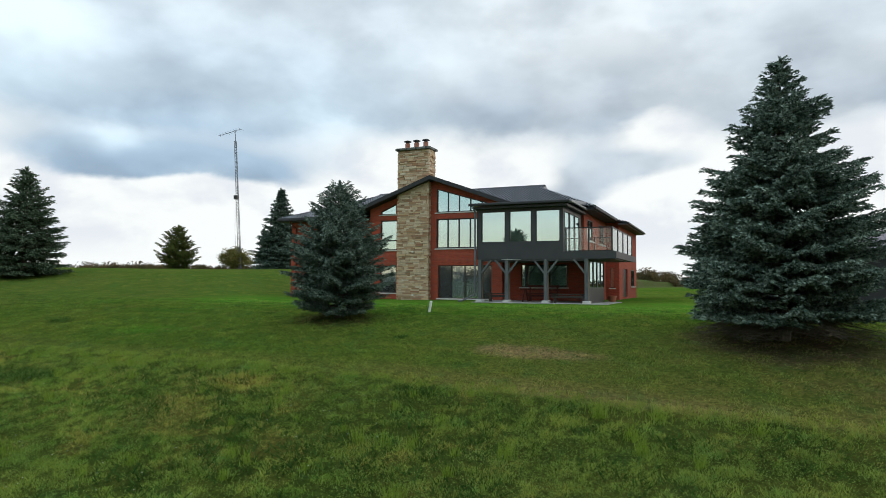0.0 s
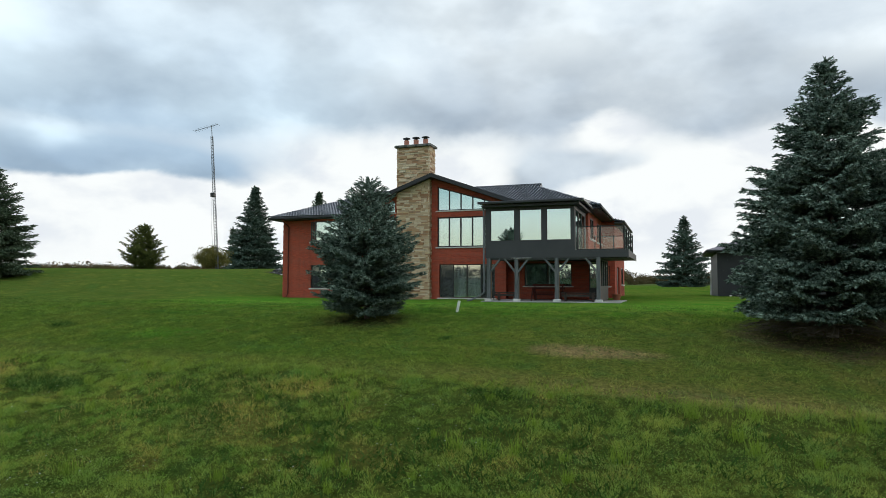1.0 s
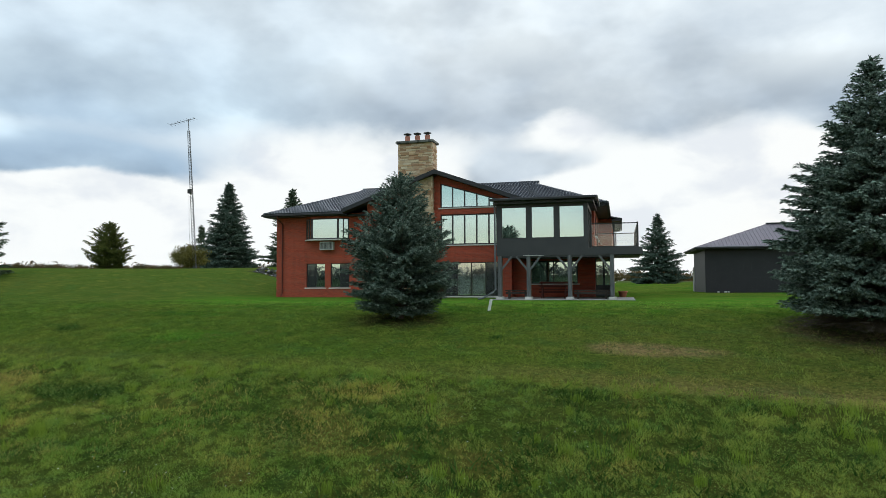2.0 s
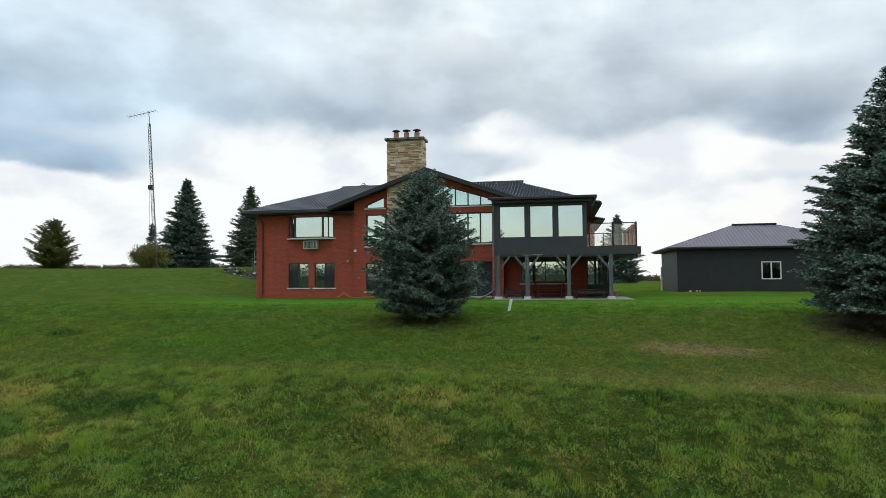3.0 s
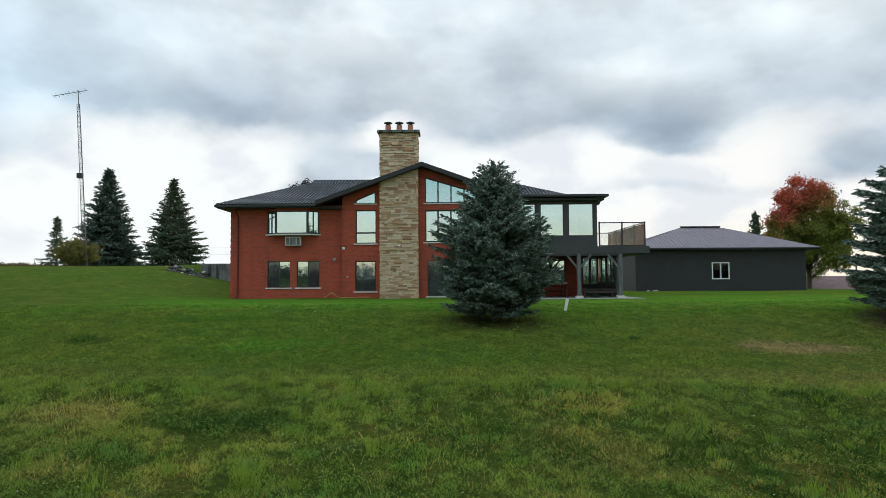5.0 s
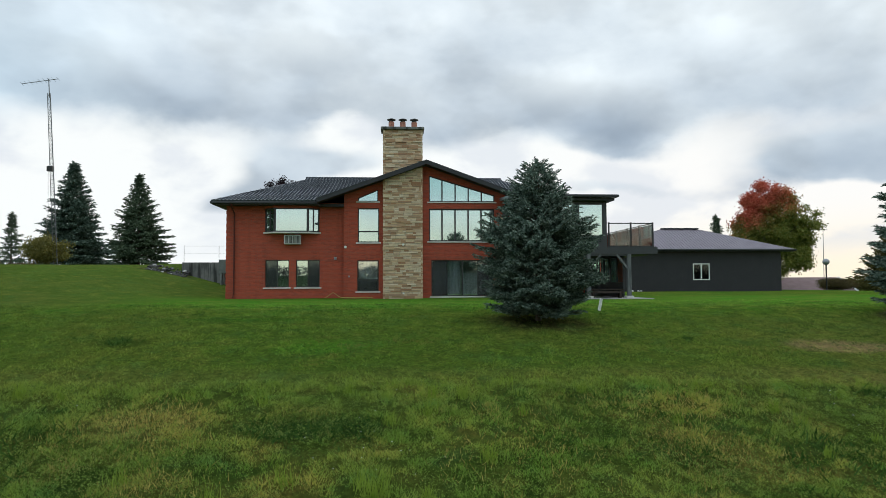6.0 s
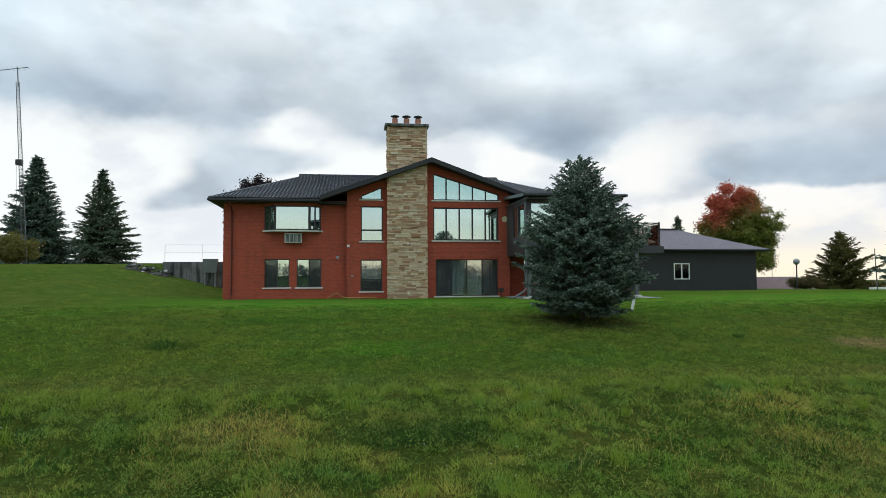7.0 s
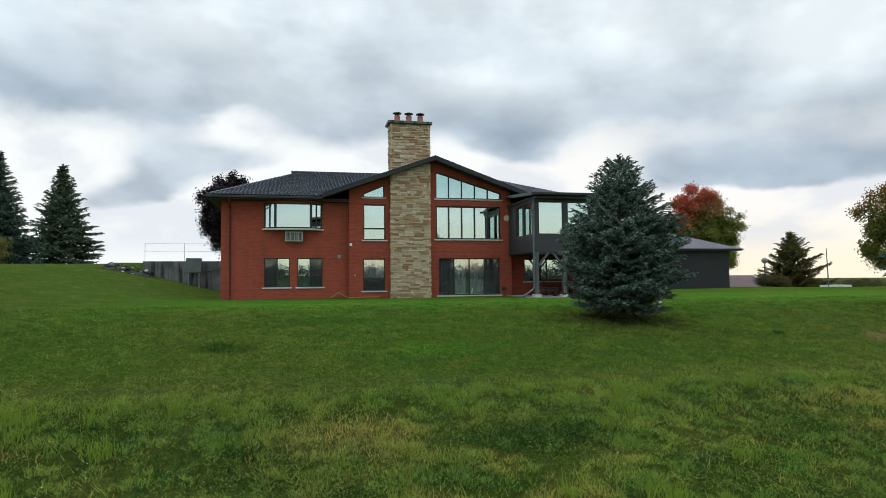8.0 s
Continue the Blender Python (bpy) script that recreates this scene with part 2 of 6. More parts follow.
def lawn_colour(n, p):
    """Colour of the turf by place: mown lawn, rough meadow in front, worn and dry patches."""
    s = n.add("ShaderNodeSeparateXYZ", {0: p}).outputs
    big = n.ramp(n.noise(p, 0.12, 4.0, 0.6), 0.40, 0.60)
    mid = n.ramp(n.noise(p, 0.55, 5.0, 0.65), 0.40, 0.62)
    fine = n.ramp(n.noise(p, 3.2, 6.0, 0.8), 0.40, 0.60)
    c = n.mix(big, (0.046, 0.138, 0.012), (0.096, 0.138, 0.020))
    c = n.mix(n.math("MULTIPLY", mid, 0.60), c, (0.138, 0.168, 0.028))
    c = n.mix(n.math("MULTIPLY", fine, 0.66), c, (0.029, 0.072, 0.008))
    edge = n.math("ADD", s[1], n.math("MULTIPLY", n.math("SUBTRACT", n.noise(p, 0.16, 3.0), 0.5), 5.0))
    # lush strip before the house, browner turf half-way down the bank
    lush = n.math("MULTIPLY", n.math("MULTIPLY", n.ramp(edge, -13.2, -10.0), n.ramp(edge, 6.0, -2.0)), n.ramp(n.math("ADD", s[0], n.math("MULTIPLY", s[1], 0.8)), -24.0, -14.0))
    c = n.mix(n.math("MULTIPLY", lush, 0.60), c, n.mix(mid, (0.070, 0.222, 0.019), (0.115, 0.215, 0.028)))
    bank = n.math("MULTIPLY", n.ramp(edge, -12.5, -15.5), n.ramp(edge, -27.0, -20.0))
    c = n.mix(n.math("MULTIPLY", bank, 0.42), c, n.mix(mid, (0.112, 0.124, 0.024), (0.052, 0.098, 0.016)))
    knoll = n.ramp(n.math("SUBTRACT", s[0], n.math("MULTIPLY", s[1], 0.3)), -9.0, -17.0)
    c = n.mix(n.math("MULTIPLY", knoll, 0.6), c, n.mix(mid, (0.098, 0.118, 0.028), (0.052, 0.090, 0.018)))
    mown = n.math("ADD", s[1], n.math("MULTIPLY", n.math("SUBTRACT", n.noise(p, 0.5, 3.0), 0.5), 1.2))
    worn = n.math("MULTIPLY", n.ramp(s[0], 5.0, 17.0), n.math("MULTIPLY", n.ramp(s[1], -13.0, -17.0), n.ramp(s[0], 45.0, 32.0)))
    c = n.mix(n.math("MULTIPLY", worn, 0.42), c, n.mix(mid, (0.150, 0.122, 0.040), (0.092, 0.098, 0.026)))
    rough = n.ramp(mown, -21.75, -22.15)
    c = n.mix(n.math("MULTIPLY", rough, 0.6), c, n.mix(mid, (0.070, 0.108, 0.018), (0.150, 0.165, 0.032)))
    straw = n.ramp(n.noise(p, 0.33, 5.0, 0.7), 0.54, 0.66)
    c = n.mix(n.math("MULTIPLY", n.math("MULTIPLY", straw, rough), 0.75), c, (0.210, 0.165, 0.040))
    deep = n.ramp(n.add("ShaderNodeTexNoise", {"Vector": n.add("ShaderNodeVectorMath", {0: p, 1: (41.0, 17.0, 0.0)}, operation="ADD").outputs[0], "Scale": 0.42, "Detail": 4.0, "Roughness": 0.65}).outputs["Fac"], 0.54, 0.66)
    c = n.mix(n.math("MULTIPLY", n.math("MULTIPLY", deep, rough), 0.65), c, (0.022, 0.052, 0.010))
    strip = n.math("MULTIPLY", n.ramp(mown, -20.4, -21.2), n.ramp(mown, -22.1, -21.8))
    c = n.mix(n.math("MULTIPLY", strip, n.ramp(s[0], 5.0, 13.0, 0.25, 0.6)), c, (0.175, 0.150, 0.045))
    for x, y, rx, ry, col, w in ((11.6, -18.5, 2.3, 0.8, (0.235, 0.165, 0.078), 0.92), (14.0, -21.6, 4.0, 0.5, (0.180, 0.140, 0.055), 0.6),
                                 (-9.2, -18.5, 0.9, 0.6, (0.019, 0.044, 0.008), 0.6), (18.6, -15.6, 3.1, 2.7, (0.100, 0.068, 0.045), 0.92),
                                 (-6.4, -15.2, 2.6, 0.5, (0.030, 0.092, 0.009), 0.7), (-3.6, -18.8, 1.6, 0.9, (0.060, 0.170, 0.014), 0.6),
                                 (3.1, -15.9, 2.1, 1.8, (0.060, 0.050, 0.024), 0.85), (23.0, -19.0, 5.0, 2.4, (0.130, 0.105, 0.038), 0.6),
                                 (-6.6, -23.7, 1.5, 0.9, (0.230, 0.170, 0.055), 0.5), (4.5, -23.0, 1.3, 0.6, (0.240, 0.190, 0.040), 0.5),
                                 (4.3, -24.8, 1.2, 0.6, (0.240, 0.180, 0.045), 0.6), (9.8, -22.4, 0.8, 0.3, (0.016, 0.036, 0.010), 0.8),
                                 (-18.9, 12.1, 2.4, 1.2, (0.030, 0.028, 0.020), 0.95),
                                 (-3.0, -24.0, 1.6, 0.5, (0.018, 0.046, 0.018), 0.75), (-5.6, -26.0, 0.8, 0.5, (0.210, 0.170, 0.045), 0.5)):
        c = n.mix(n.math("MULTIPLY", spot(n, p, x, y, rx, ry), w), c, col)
    hue = n.add("ShaderNodeTexNoise", {"Vector": n.add("ShaderNodeVectorMath", {0: p, 1: (13.0, 71.0, 5.0)}, operation="ADD").outputs[0], "Scale": 1.1, "Detail": 4.0, "Roughness": 0.65}).outputs["Fac"]
    c = n.mix(n.math("MULTIPLY", n.ramp(hue, 0.52, 0.66), n.ramp(rough, 0.0, 1.0, 0.30, 0.50)), c, (0.052, 0.130, 0.034))
    c = n.mix(n.math("MULTIPLY", n.ramp(hue, 0.46, 0.34), n.ramp(rough, 0.0, 1.0, 0.35, 0.60)), c, (0.175, 0.182, 0.036))
    far = n.ramp(s[1], 60.0, 140.0)
    field = n.mix(n.ramp(n.noise(p, 0.012, 3.0), 0.4, 0.6), (0.085, 0.090, 0.040), (0.060, 0.094, 0.026))
    slope = n.mix(n.ramp(n.noise(p, 0.02, 4.0), 0.4, 0.6), (0.026, 0.034, 0.022), (0.046, 0.052, 0.034))
    return n.mix(n.ramp(s[1], -110.0, -220.0), n.mix(far, c, field), slope)


def ground_build(n):
    p = place(n)
    h = n.math("ADD", n.noise(p, 14.0, 5.0, 0.7), n.math("MULTIPLY", n.noise(p, 1.4, 3.0), 2.0))
    s = n.add("ShaderNodeSeparateXYZ", {0: p}).outputs
    y = s[1]
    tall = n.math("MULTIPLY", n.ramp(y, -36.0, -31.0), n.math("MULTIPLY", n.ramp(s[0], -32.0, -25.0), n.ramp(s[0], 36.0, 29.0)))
    # shade in the gaps between blades, painted into the turf in uneven spots
    gap_shade = n.ramp(n.noise(p, 9.0, 5.0, 0.75), 0.40, 0.62)
    c = n.mix(n.math("MULTIPLY", gap_shade, n.ramp(y, -9.0, -16.0, 0.3, 0.62)), lawn_colour(n, p), (0.018, 0.029, 0.006))
    # under the tall meadow blades their shade is put into the ground colour
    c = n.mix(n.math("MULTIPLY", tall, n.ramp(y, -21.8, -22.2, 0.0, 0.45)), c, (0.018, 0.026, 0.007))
    return principled(n, c, 1.0, 0.0, h, 1.0, 0.12, 0.0)


def blade_build(dry, pale, gain):
    def build(n):
        p = place(n)
        c = lawn_colour(n, p)
        r = island(n)
        c = n.mix(1.0, c, (gain, gain, gain), "MULTIPLY")
        c = n.mix(n.ramp(r, 0.40, 1.0, 0.0, 0.9), c, pale)
        c = n.mix(n.math("MULTIPLY", n.ramp(n.noise(p, 0.45, 3.0), 0.54, 0.70), n.ramp(r, 0.5, 0.6)), c, dry)
        b = principled(n, c, 0.8, spec=0.03)
        t = n.add("ShaderNodeBsdfTranslucent")
        n.put(t.inputs[0], c)
        return n.add("ShaderNodeMixShader", {0: 0.4, 1: b, 2: t.outputs[0]}).outputs[0]
    return build


def siding_build(n):
    p = place(n)
    col = n.mix(n.ramp(n.noise(p, 0.8, 4.0), 0.3, 0.7), (0.030, 0.031, 0.036), (0.040, 0.040, 0.044))
    return principled(n, col, 0.5, 0.0, n.noise(p, 30.0), 0.1, 0.005)


def roof_build(a, b, rough):
    def build(n):
        p = place(n)
        col = n.mix(n.ramp(n.noise(p, 1.2, 4.0), 0.3, 0.7), a, b)
        col = n.mix(n.math("MULTIPLY", n.ramp(n.noise(p, 11.0, 3.0), 0.5, 0.8), 0.3), col, tuple(1.6 * c for c in b))
        return principled(n, col, rough, 0.15, n.noise(p, 25.0), 0.1, 0.005, 0.5)
    return build


def wood_build(a, b):
    def build(n):
        p = place(n)
        s = n.add("ShaderNodeVectorMath", {0: p, 1: (18.0, 18.0, 1.5)}, operation="MULTIPLY").outputs[0]
        g = n.noise(s, 1.0, 5.0, 0.6)
        return principled(n, n.mix(n.ramp(g, 0.3, 0.7), a, b), 0.75, 0.0, g, 0.3, 0.01, 0.3)
    return build


BRICK = material("red_brick", brick_build)
STONE = material("ledge_stone", stone_build)
MORTAR = painted("mortar", (0.30, 0.25, 0.19), (0.38, 0.33, 0.26), 0.9)
GLASS = material("reflective_glass", glass_build)
SCREEN = material("insect_screen", screen_build)
DIMGLASS = material("dim_glass", dim_glass_build)
DOORGLASS = material("door_glass", door_glass_build)
CLEAR = material("clear_glass", clear_glass_build)
SIDING = material("charcoal_siding", siding_build)
FRAME = painted("bronze_frame", (0.016, 0.017, 0.018), (0.024, 0.024, 0.025), 0.4)
TRIM = painted("dark_fascia", (0.014, 0.015, 0.018), (0.022, 0.022, 0.025), 0.65)
SOFFIT = painted("dark_soffit", (0.020, 0.020, 0.022), (0.028, 0.028, 0.030), 0.6)
ROOF = material("tile_steel", roof_build((0.066, 0.073, 0.090), (0.098, 0.106, 0.126), 0.34))
GROOF = material("ribbed_steel", roof_build((0.088, 0.072, 0.092), (0.112, 0.092, 0.116), 0.5))
GWALL = material("ribbed_wall", roof_build((0.015, 0.015, 0.019), (0.021, 0.020, 0.024), 0.55))
WHITE = painted("white_paint", (0.68, 0.68, 0.66), (0.78, 0.78, 0.76), 0.5)
SILL = painted("pale_sill", (0.50, 0.49, 0.46), (0.62, 0.61, 0.58), 0.7)
CONCRETE = painted("concrete", (0.22, 0.22, 0.21), (0.34, 0.33, 0.31), 0.9, 0.9)


def old_wall_build(n):
    p = place(n)
    c = n.mix(n.ramp(n.noise(p, 0.7, 4.0), 0.3, 0.7), (0.11, 0.115, 0.11), (0.22, 0.22, 0.205))
    run = n.add("ShaderNodeVectorMath", {0: p, 1: (4.0, 4.0, 0.3)}, operation="MULTIPLY").outputs[0]
    c = n.mix(n.ramp(n.noise(run, 1.0, 4.0), 0.46, 0.62, 0.0, 0.8), c, (0.022, 0.023, 0.022))
    return principled(n, c, 0.9, 0.0, n.noise(p, 30.0, 4.0), 0.4, 0.01, 0.2)


OLDWALL = material("weathered_concrete", old_wall_build)
PLASTER = painted("interior_plaster", (0.45, 0.44, 0.41), (0.55, 0.53, 0.50), 0.9)
FLOORING = painted("interior_floor", (0.12, 0.08, 0.05), (0.18, 0.12, 0.08), 0.6)
CURTAIN = painted("curtain_cloth", (0.62, 0.66, 0.70), (0.72, 0.75, 0.78), 0.95, 1.0)
DARKCLOTH = painted("dark_curtain_cloth", (0.10, 0.11, 0.12), (0.16, 0.17, 0.18), 0.95, 1.0)
GREYWOOD = material("grey_timber", wood_build((0.075, 0.080, 0.085), (0.145, 0.150, 0.155)))
BROWNWOOD = material("brown_timber", wood_build((0.13, 0.085, 0.055), (0.20, 0.14, 0.09)))
REDWOOD = material("red_timber", wood_build((0.075, 0.018, 0.014), (0.12, 0.028, 0.020)))
DARKWOOD = material("dark_timber", wood_build((0.030, 0.022, 0.018), (0.060, 0.045, 0.038)))
BARK = material("bark", wood_build((0.05, 0.038, 0.03), (0.11, 0.09, 0.07)))
NROOF = painted("mauve_shingle", (0.15, 0.095, 0.095), (0.20, 0.13, 0.13), 0.8)
DARKSTONE = painted("dark_fieldstone", (0.020, 0.021, 0.020), (0.060, 0.060, 0.056), 0.9, 4.0)
TERRA = painted("terracotta", (0.34, 0.10, 0.05), (0.42, 0.15, 0.08), 0.8)
FLUE = painted("flue_clay", (0.36, 0.14, 0.10), (0.44, 0.20, 0.14), 0.8)
BLACK = painted("black_metal", (0.012, 0.012, 0.013), (0.02, 0.02, 0.02), 0.45)
STEEL = painted("galvanised", (0.22, 0.23, 0.24), (0.32, 0.33, 0.34), 0.5, 3.0, 0.5)
MASTGREY = painted("dull_zinc", (0.085, 0.092, 0.105), (0.17, 0.18, 0.195), 0.6, 3.0, 0.2)
ACGREY = painted("appliance_grey", (0.42, 0.43, 0.42), (0.52, 0.53, 0.52), 0.5)
ACGREEN = painted("cabinet_grey_green", (0.10, 0.12, 0.11), (0.15, 0.17, 0.16), 0.6)
YELLOW = painted("yellow_hose", (0.35, 0.22, 0.06), (0.45, 0.30, 0.09), 0.5)
CREAM = painted("cream_dial", (0.55, 0.48, 0.30), (0.65, 0.58, 0.40), 0.6)
NEEDLE_BLUE = foliage("blue_spruce_needles", ((0.016, 0.032, 0.023), (0.325, 0.420, 0.345), (0.042, 0.078, 0.058)), 0.75, 2.4, 0.04, 0.18, 1.5, 0.38)
NEEDLE_DARK = foliage("dark_spruce_needles", ((0.014, 0.030, 0.020), (0.190, 0.260, 0.210), (0.038, 0.068, 0.050)), 0.7, 1.4, 0.06, 0.16, 1.4, 0.42)
NEEDLE_GREEN = foliage("spruce_needles", ((0.018, 0.036, 0.020), (0.160, 0.215, 0.135), (0.042, 0.070, 0.042)), 0.7, 1.2, 0.1, 0.2, 1.2, 0.42)
PINE = foliage("pine_needles", ((0.040, 0.062, 0.014), (0.150, 0.165, 0.045), (0.08, 0.10, 0.025)), 0.7, 0.9, 0.1, 0.25)
PINE_DARK = foliage("dark_pine_needles", ((0.040, 0.045, 0.012), (0.150, 0.135, 0.040), (0.070, 0.072, 0.022)), 0.7, 0.9, 0.1, 0.3)
PURPLE = foliage("purple_leaves", ((0.010, 0.007, 0.010), (0.026, 0.014, 0.019), (0.015, 0.009, 0.013)), 0.5, 1.0, 0.25, 0.2)
SHRUB = foliage("shrub_leaves", ((0.075, 0.085, 0.018), (0.22, 0.18, 0.045), (0.12, 0.12, 0.03)), 0.6, 1.5, 0.2, 0.3)
WOODS = foliage("far_woods", ((0.055, 0.048, 0.024), (0.150, 0.092, 0.036), (0.060, 0.068, 0.028)), 0.8, 0.03, 0.1, 0.1)
HILLS = foliage("far_hills", ((0.05, 0.055, 0.05), (0.075, 0.075, 0.065), (0.06, 0.065, 0.06)), 0.8, 0.02, 0.1, 0.1)
MAPLE = two_tone_foliage("maple_leaves", 13.0, 2.2, ((0.36, 0.052, 0.040), (0.52, 0.145, 0.080)), ((0.09, 0.130, 0.024), (0.23, 0.23, 0.048)))
MAPLE_GREEN = two_tone_foliage("turning_maple_leaves", 16.5, 3.0, ((0.26, 0.070, 0.030), (0.38, 0.160, 0.055)), ((0.065, 0.090, 0.018), (0.20, 0.18, 0.035)))
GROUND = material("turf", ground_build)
BLADE = material("meadow_blades", blade_build((0.34, 0.270, 0.085), (0.245, 0.350, 0.068), 2.3))
LAWN = material("lawn_blades", blade_build((0.190, 0.165, 0.045), (0.205, 0.270, 0.048), 1.9))
TUFT = foliage("tuft_blades", ((0.13, 0.21, 0.022), (0.27, 0.36, 0.06), (0.18, 0.27, 0.03)), 0.8, 1.0, 0.02, 0.4)
CLOVER = foliage("clover_leaves", ((0.075, 0.130, 0.020), (0.200, 0.270, 0.058), (0.13, 0.19, 0.034)), 0.8, 0.8, 0.03, 0.3, 1.0, 0.35)
STRAW = foliage("dry_stalks", ((0.23, 0.165, 0.035), (0.54, 0.45, 0.13), (0.33, 0.25, 0.055)), 0.7, 1.0, 0.1, 0.3)
WEED = foliage("weed_leaves", ((0.018, 0.052, 0.010), (0.060, 0.125, 0.024), (0.028, 0.066, 0.012)), 0.85, 1.5, 0.03, 0.3)
PETAL = painted("white_petals", (0.60, 0.60, 0.56), (0.70, 0.70, 0.66), 0.7)


# ---- building blocks ----
def mesh_from(bm, name, mat):
    me = bpy.data.meshes.new(name)
    bmesh.ops.recalc_face_normals(bm, faces=bm.faces)
    bm.to_mesh(me)
    bm.free()
    if mat is not None:
        me.materials.append(mat)
    return me


def part(name, bm, mat, parent=None, label="", kind=""):
    ob = new(name, mesh_from(bm, name, mat))
    if parent is not None:
        ob.parent = parent
    return tagged(ob, label, kind=kind)


def thing(name, label, category, group="", kind="", at=(0, 0, 0)):
    ob = new(name)
    ob.location = at
    ob.empty_display_size = 0.2
    return tagged(ob, label, category, group, kind)


HEX = ((0, 3, 2, 1), (4, 5, 6, 7), (0, 1, 5, 4), (1, 2, 6, 5), (2, 3, 7, 6), (3, 0, 4, 7))


def hexa(bm, pts):
    """A six-sided block from its eight corners: four below, four above, the same way round."""
    v = [bm.verts.new(p) for p in pts]
    for f in HEX:
        bm.faces.new([v[i] for i in f])
    return v


def box(bm, x0, x1, y0, y1, z0, z1, bevel=0.0):
    v = hexa(bm, [(x0, y0, z0), (x1, y0, z0), (x1, y1, z0), (x0, y1, z0), (x0, y0, z1), (x1, y0, z1), (x1, y1, z1), (x0, y1, z1)])
    if bevel:
        es = list({e for a in v for e in a.link_edges})
        bmesh.ops.bevel(bm, geom=es, offset=bevel, segments=1, affect="EDGES")


def block(x0, x1, y0, y1, z0, z1, bevel=0.0):
    bm = bmesh.new()
    box(bm, x0, x1, y0, y1, z0, z1, bevel)
    return bm


def slope_block(bm, x0, x1, y0, y1, b0, b1, t0, t1):
    """A block along x whose underside runs from b0 to b1 and whose top runs from t0 to t1."""
    hexa(bm, [(x0, y0, b0), (x1, y0, b1), (x1, y1, b1), (x0, y1, b0), (x0, y0, t0), (x1, y0, t1), (x1, y1, t1), (x0, y1, t0)])


def beam(bm, a, b, w, d, up=(0, 0, 1)):
    """A straight timber from a to b."""
    a, b, up = Vector(a), Vector(b), Vector(up)
    t = (b - a).normalized()
    s = t.cross(up)
    s = s.normalized() if s.length > 1e-4 else Vector((1, 0, 0))
    q = s.cross(t).normalized()
    c = [(-1, -1), (1, -1), (1, 1), (-1, 1)]
    hexa(bm, [a + s * (i * w / 2) + q * (j * d / 2) for i, j in c] + [b + s * (i * w / 2) + q * (j * d / 2) for i, j in c])


def tube(bm, pts, radii, seg=8):
    """A round limb through the points."""
    rings = []
    for i, p in enumerate(pts):
        p = Vector(p)
        t = (Vector(pts[min(i + 1, len(pts) - 1)]) - Vector(pts[max(i - 1, 0)])).normalized()
        s = t.cross(Vector((0.13, 0.31, 0.94)))
        s = s.normalized() if s.length > 1e-3 else Vector((1, 0, 0))
        q = t.cross(s)
        r = radii[i] if isinstance(radii, (list, tuple)) else radii
        rings.append([bm.verts.new(p + (s * math.cos(a) + q * math.sin(a)) * r) for a in (2 * math.pi * k / seg for k in range(seg))])
    for a, b in zip(rings, rings[1:]):
        for k in range(seg):
            bm.faces.new((a[k], a[(k + 1) % seg], b[(k + 1) % seg], b[k]))
    bm.faces.new(rings[0][::-1])
    bm.faces.new(rings[-1])


def tri_mesh(name, tris, mat):
    """A mesh of loose triangles from an array of shape (n, 3, 3)."""
    tris = np.ascontiguousarray(tris, dtype=np.float32)
    k = len(tris)
    me = bpy.data.meshes.new(name)
    me.vertices.add(3 * k)
    me.vertices.foreach_set("co", tris.ravel())
    me.loops.add(3 * k)
    me.loops.foreach_set("vertex_index", np.arange(3 * k, dtype=np.int32))
    me.polygons.add(k)
    me.polygons.foreach_set("loop_start", np.arange(0, 3 * k, 3, dtype=np.int32))
    me.update(calc_edges=True)
    me.materials.append(mat)
    return me


def walls_with_openings(bm, axis, at, thick, u0, u1, z0, z1, holes, more=()):
    """A wall along x (axis 'x', its outer face at y=at) or along y, with rectangular holes (u0, u1, z0, z1) through it."""
    cuts = sorted({u0, u1, *more, *[h[0] for h in holes], *[h[1] for h in holes]})
    lev = sorted({z0, z1, *[h[2] for h in holes], *[h[3] for h in holes]})
    for a, b in zip(cuts, cuts[1:]):
        for lo, hi in zip(lev, lev[1:]):
            if any(h[0] <= a + 1e-6 and h[1] >= b - 1e-6 and h[2] <= lo + 1e-6 and h[3] >= hi - 1e-6 for h in holes):
                continue
            if axis == "x":
                box(bm, a, b, at, at + thick, lo, hi)
            else:
                box(bm, at, at + thick, a, b, lo, hi)


def welded(bm):
    """Joins touching blocks into one shell: common corners become one, faces between blocks go."""
    bmesh.ops.remove_doubles(bm, verts=bm.verts[:], dist=0.0008)
    inner = [f for f in bm.faces if all(len(e.link_faces) > 2 for e in f.edges) and sum(1 for g in {g for e in f.edges for g in e.link_faces} if g is not f and (g.calc_center_median() - f.calc_center_median()).length < 1e-4)]
    if inner:
        bmesh.ops.delete(bm, geom=inner, context="FACES_ONLY")
    return bm


def smooth(a, b, x):
    t = min(1.0, max(0.0, (x - a) / (b - a)))
    return t * t * (3 - 2 * t)


# ---- ground ----
PROFILE = [(-1200, 12.0), (-700, 7.0), (-400, -9.0), (-120, -6.0), (-60, -4.6), (-40, -3.7), (-34, -3.35), (-28, -2.75), (-24.6, -2.06), (-22.6, -1.62), (-21.4, -1.32), (-19.0, -0.86), (-17.0, -0.52), (-15, -0.26), (-12.5, -0.08), (-9, 0.0), (9000, 0.0)]


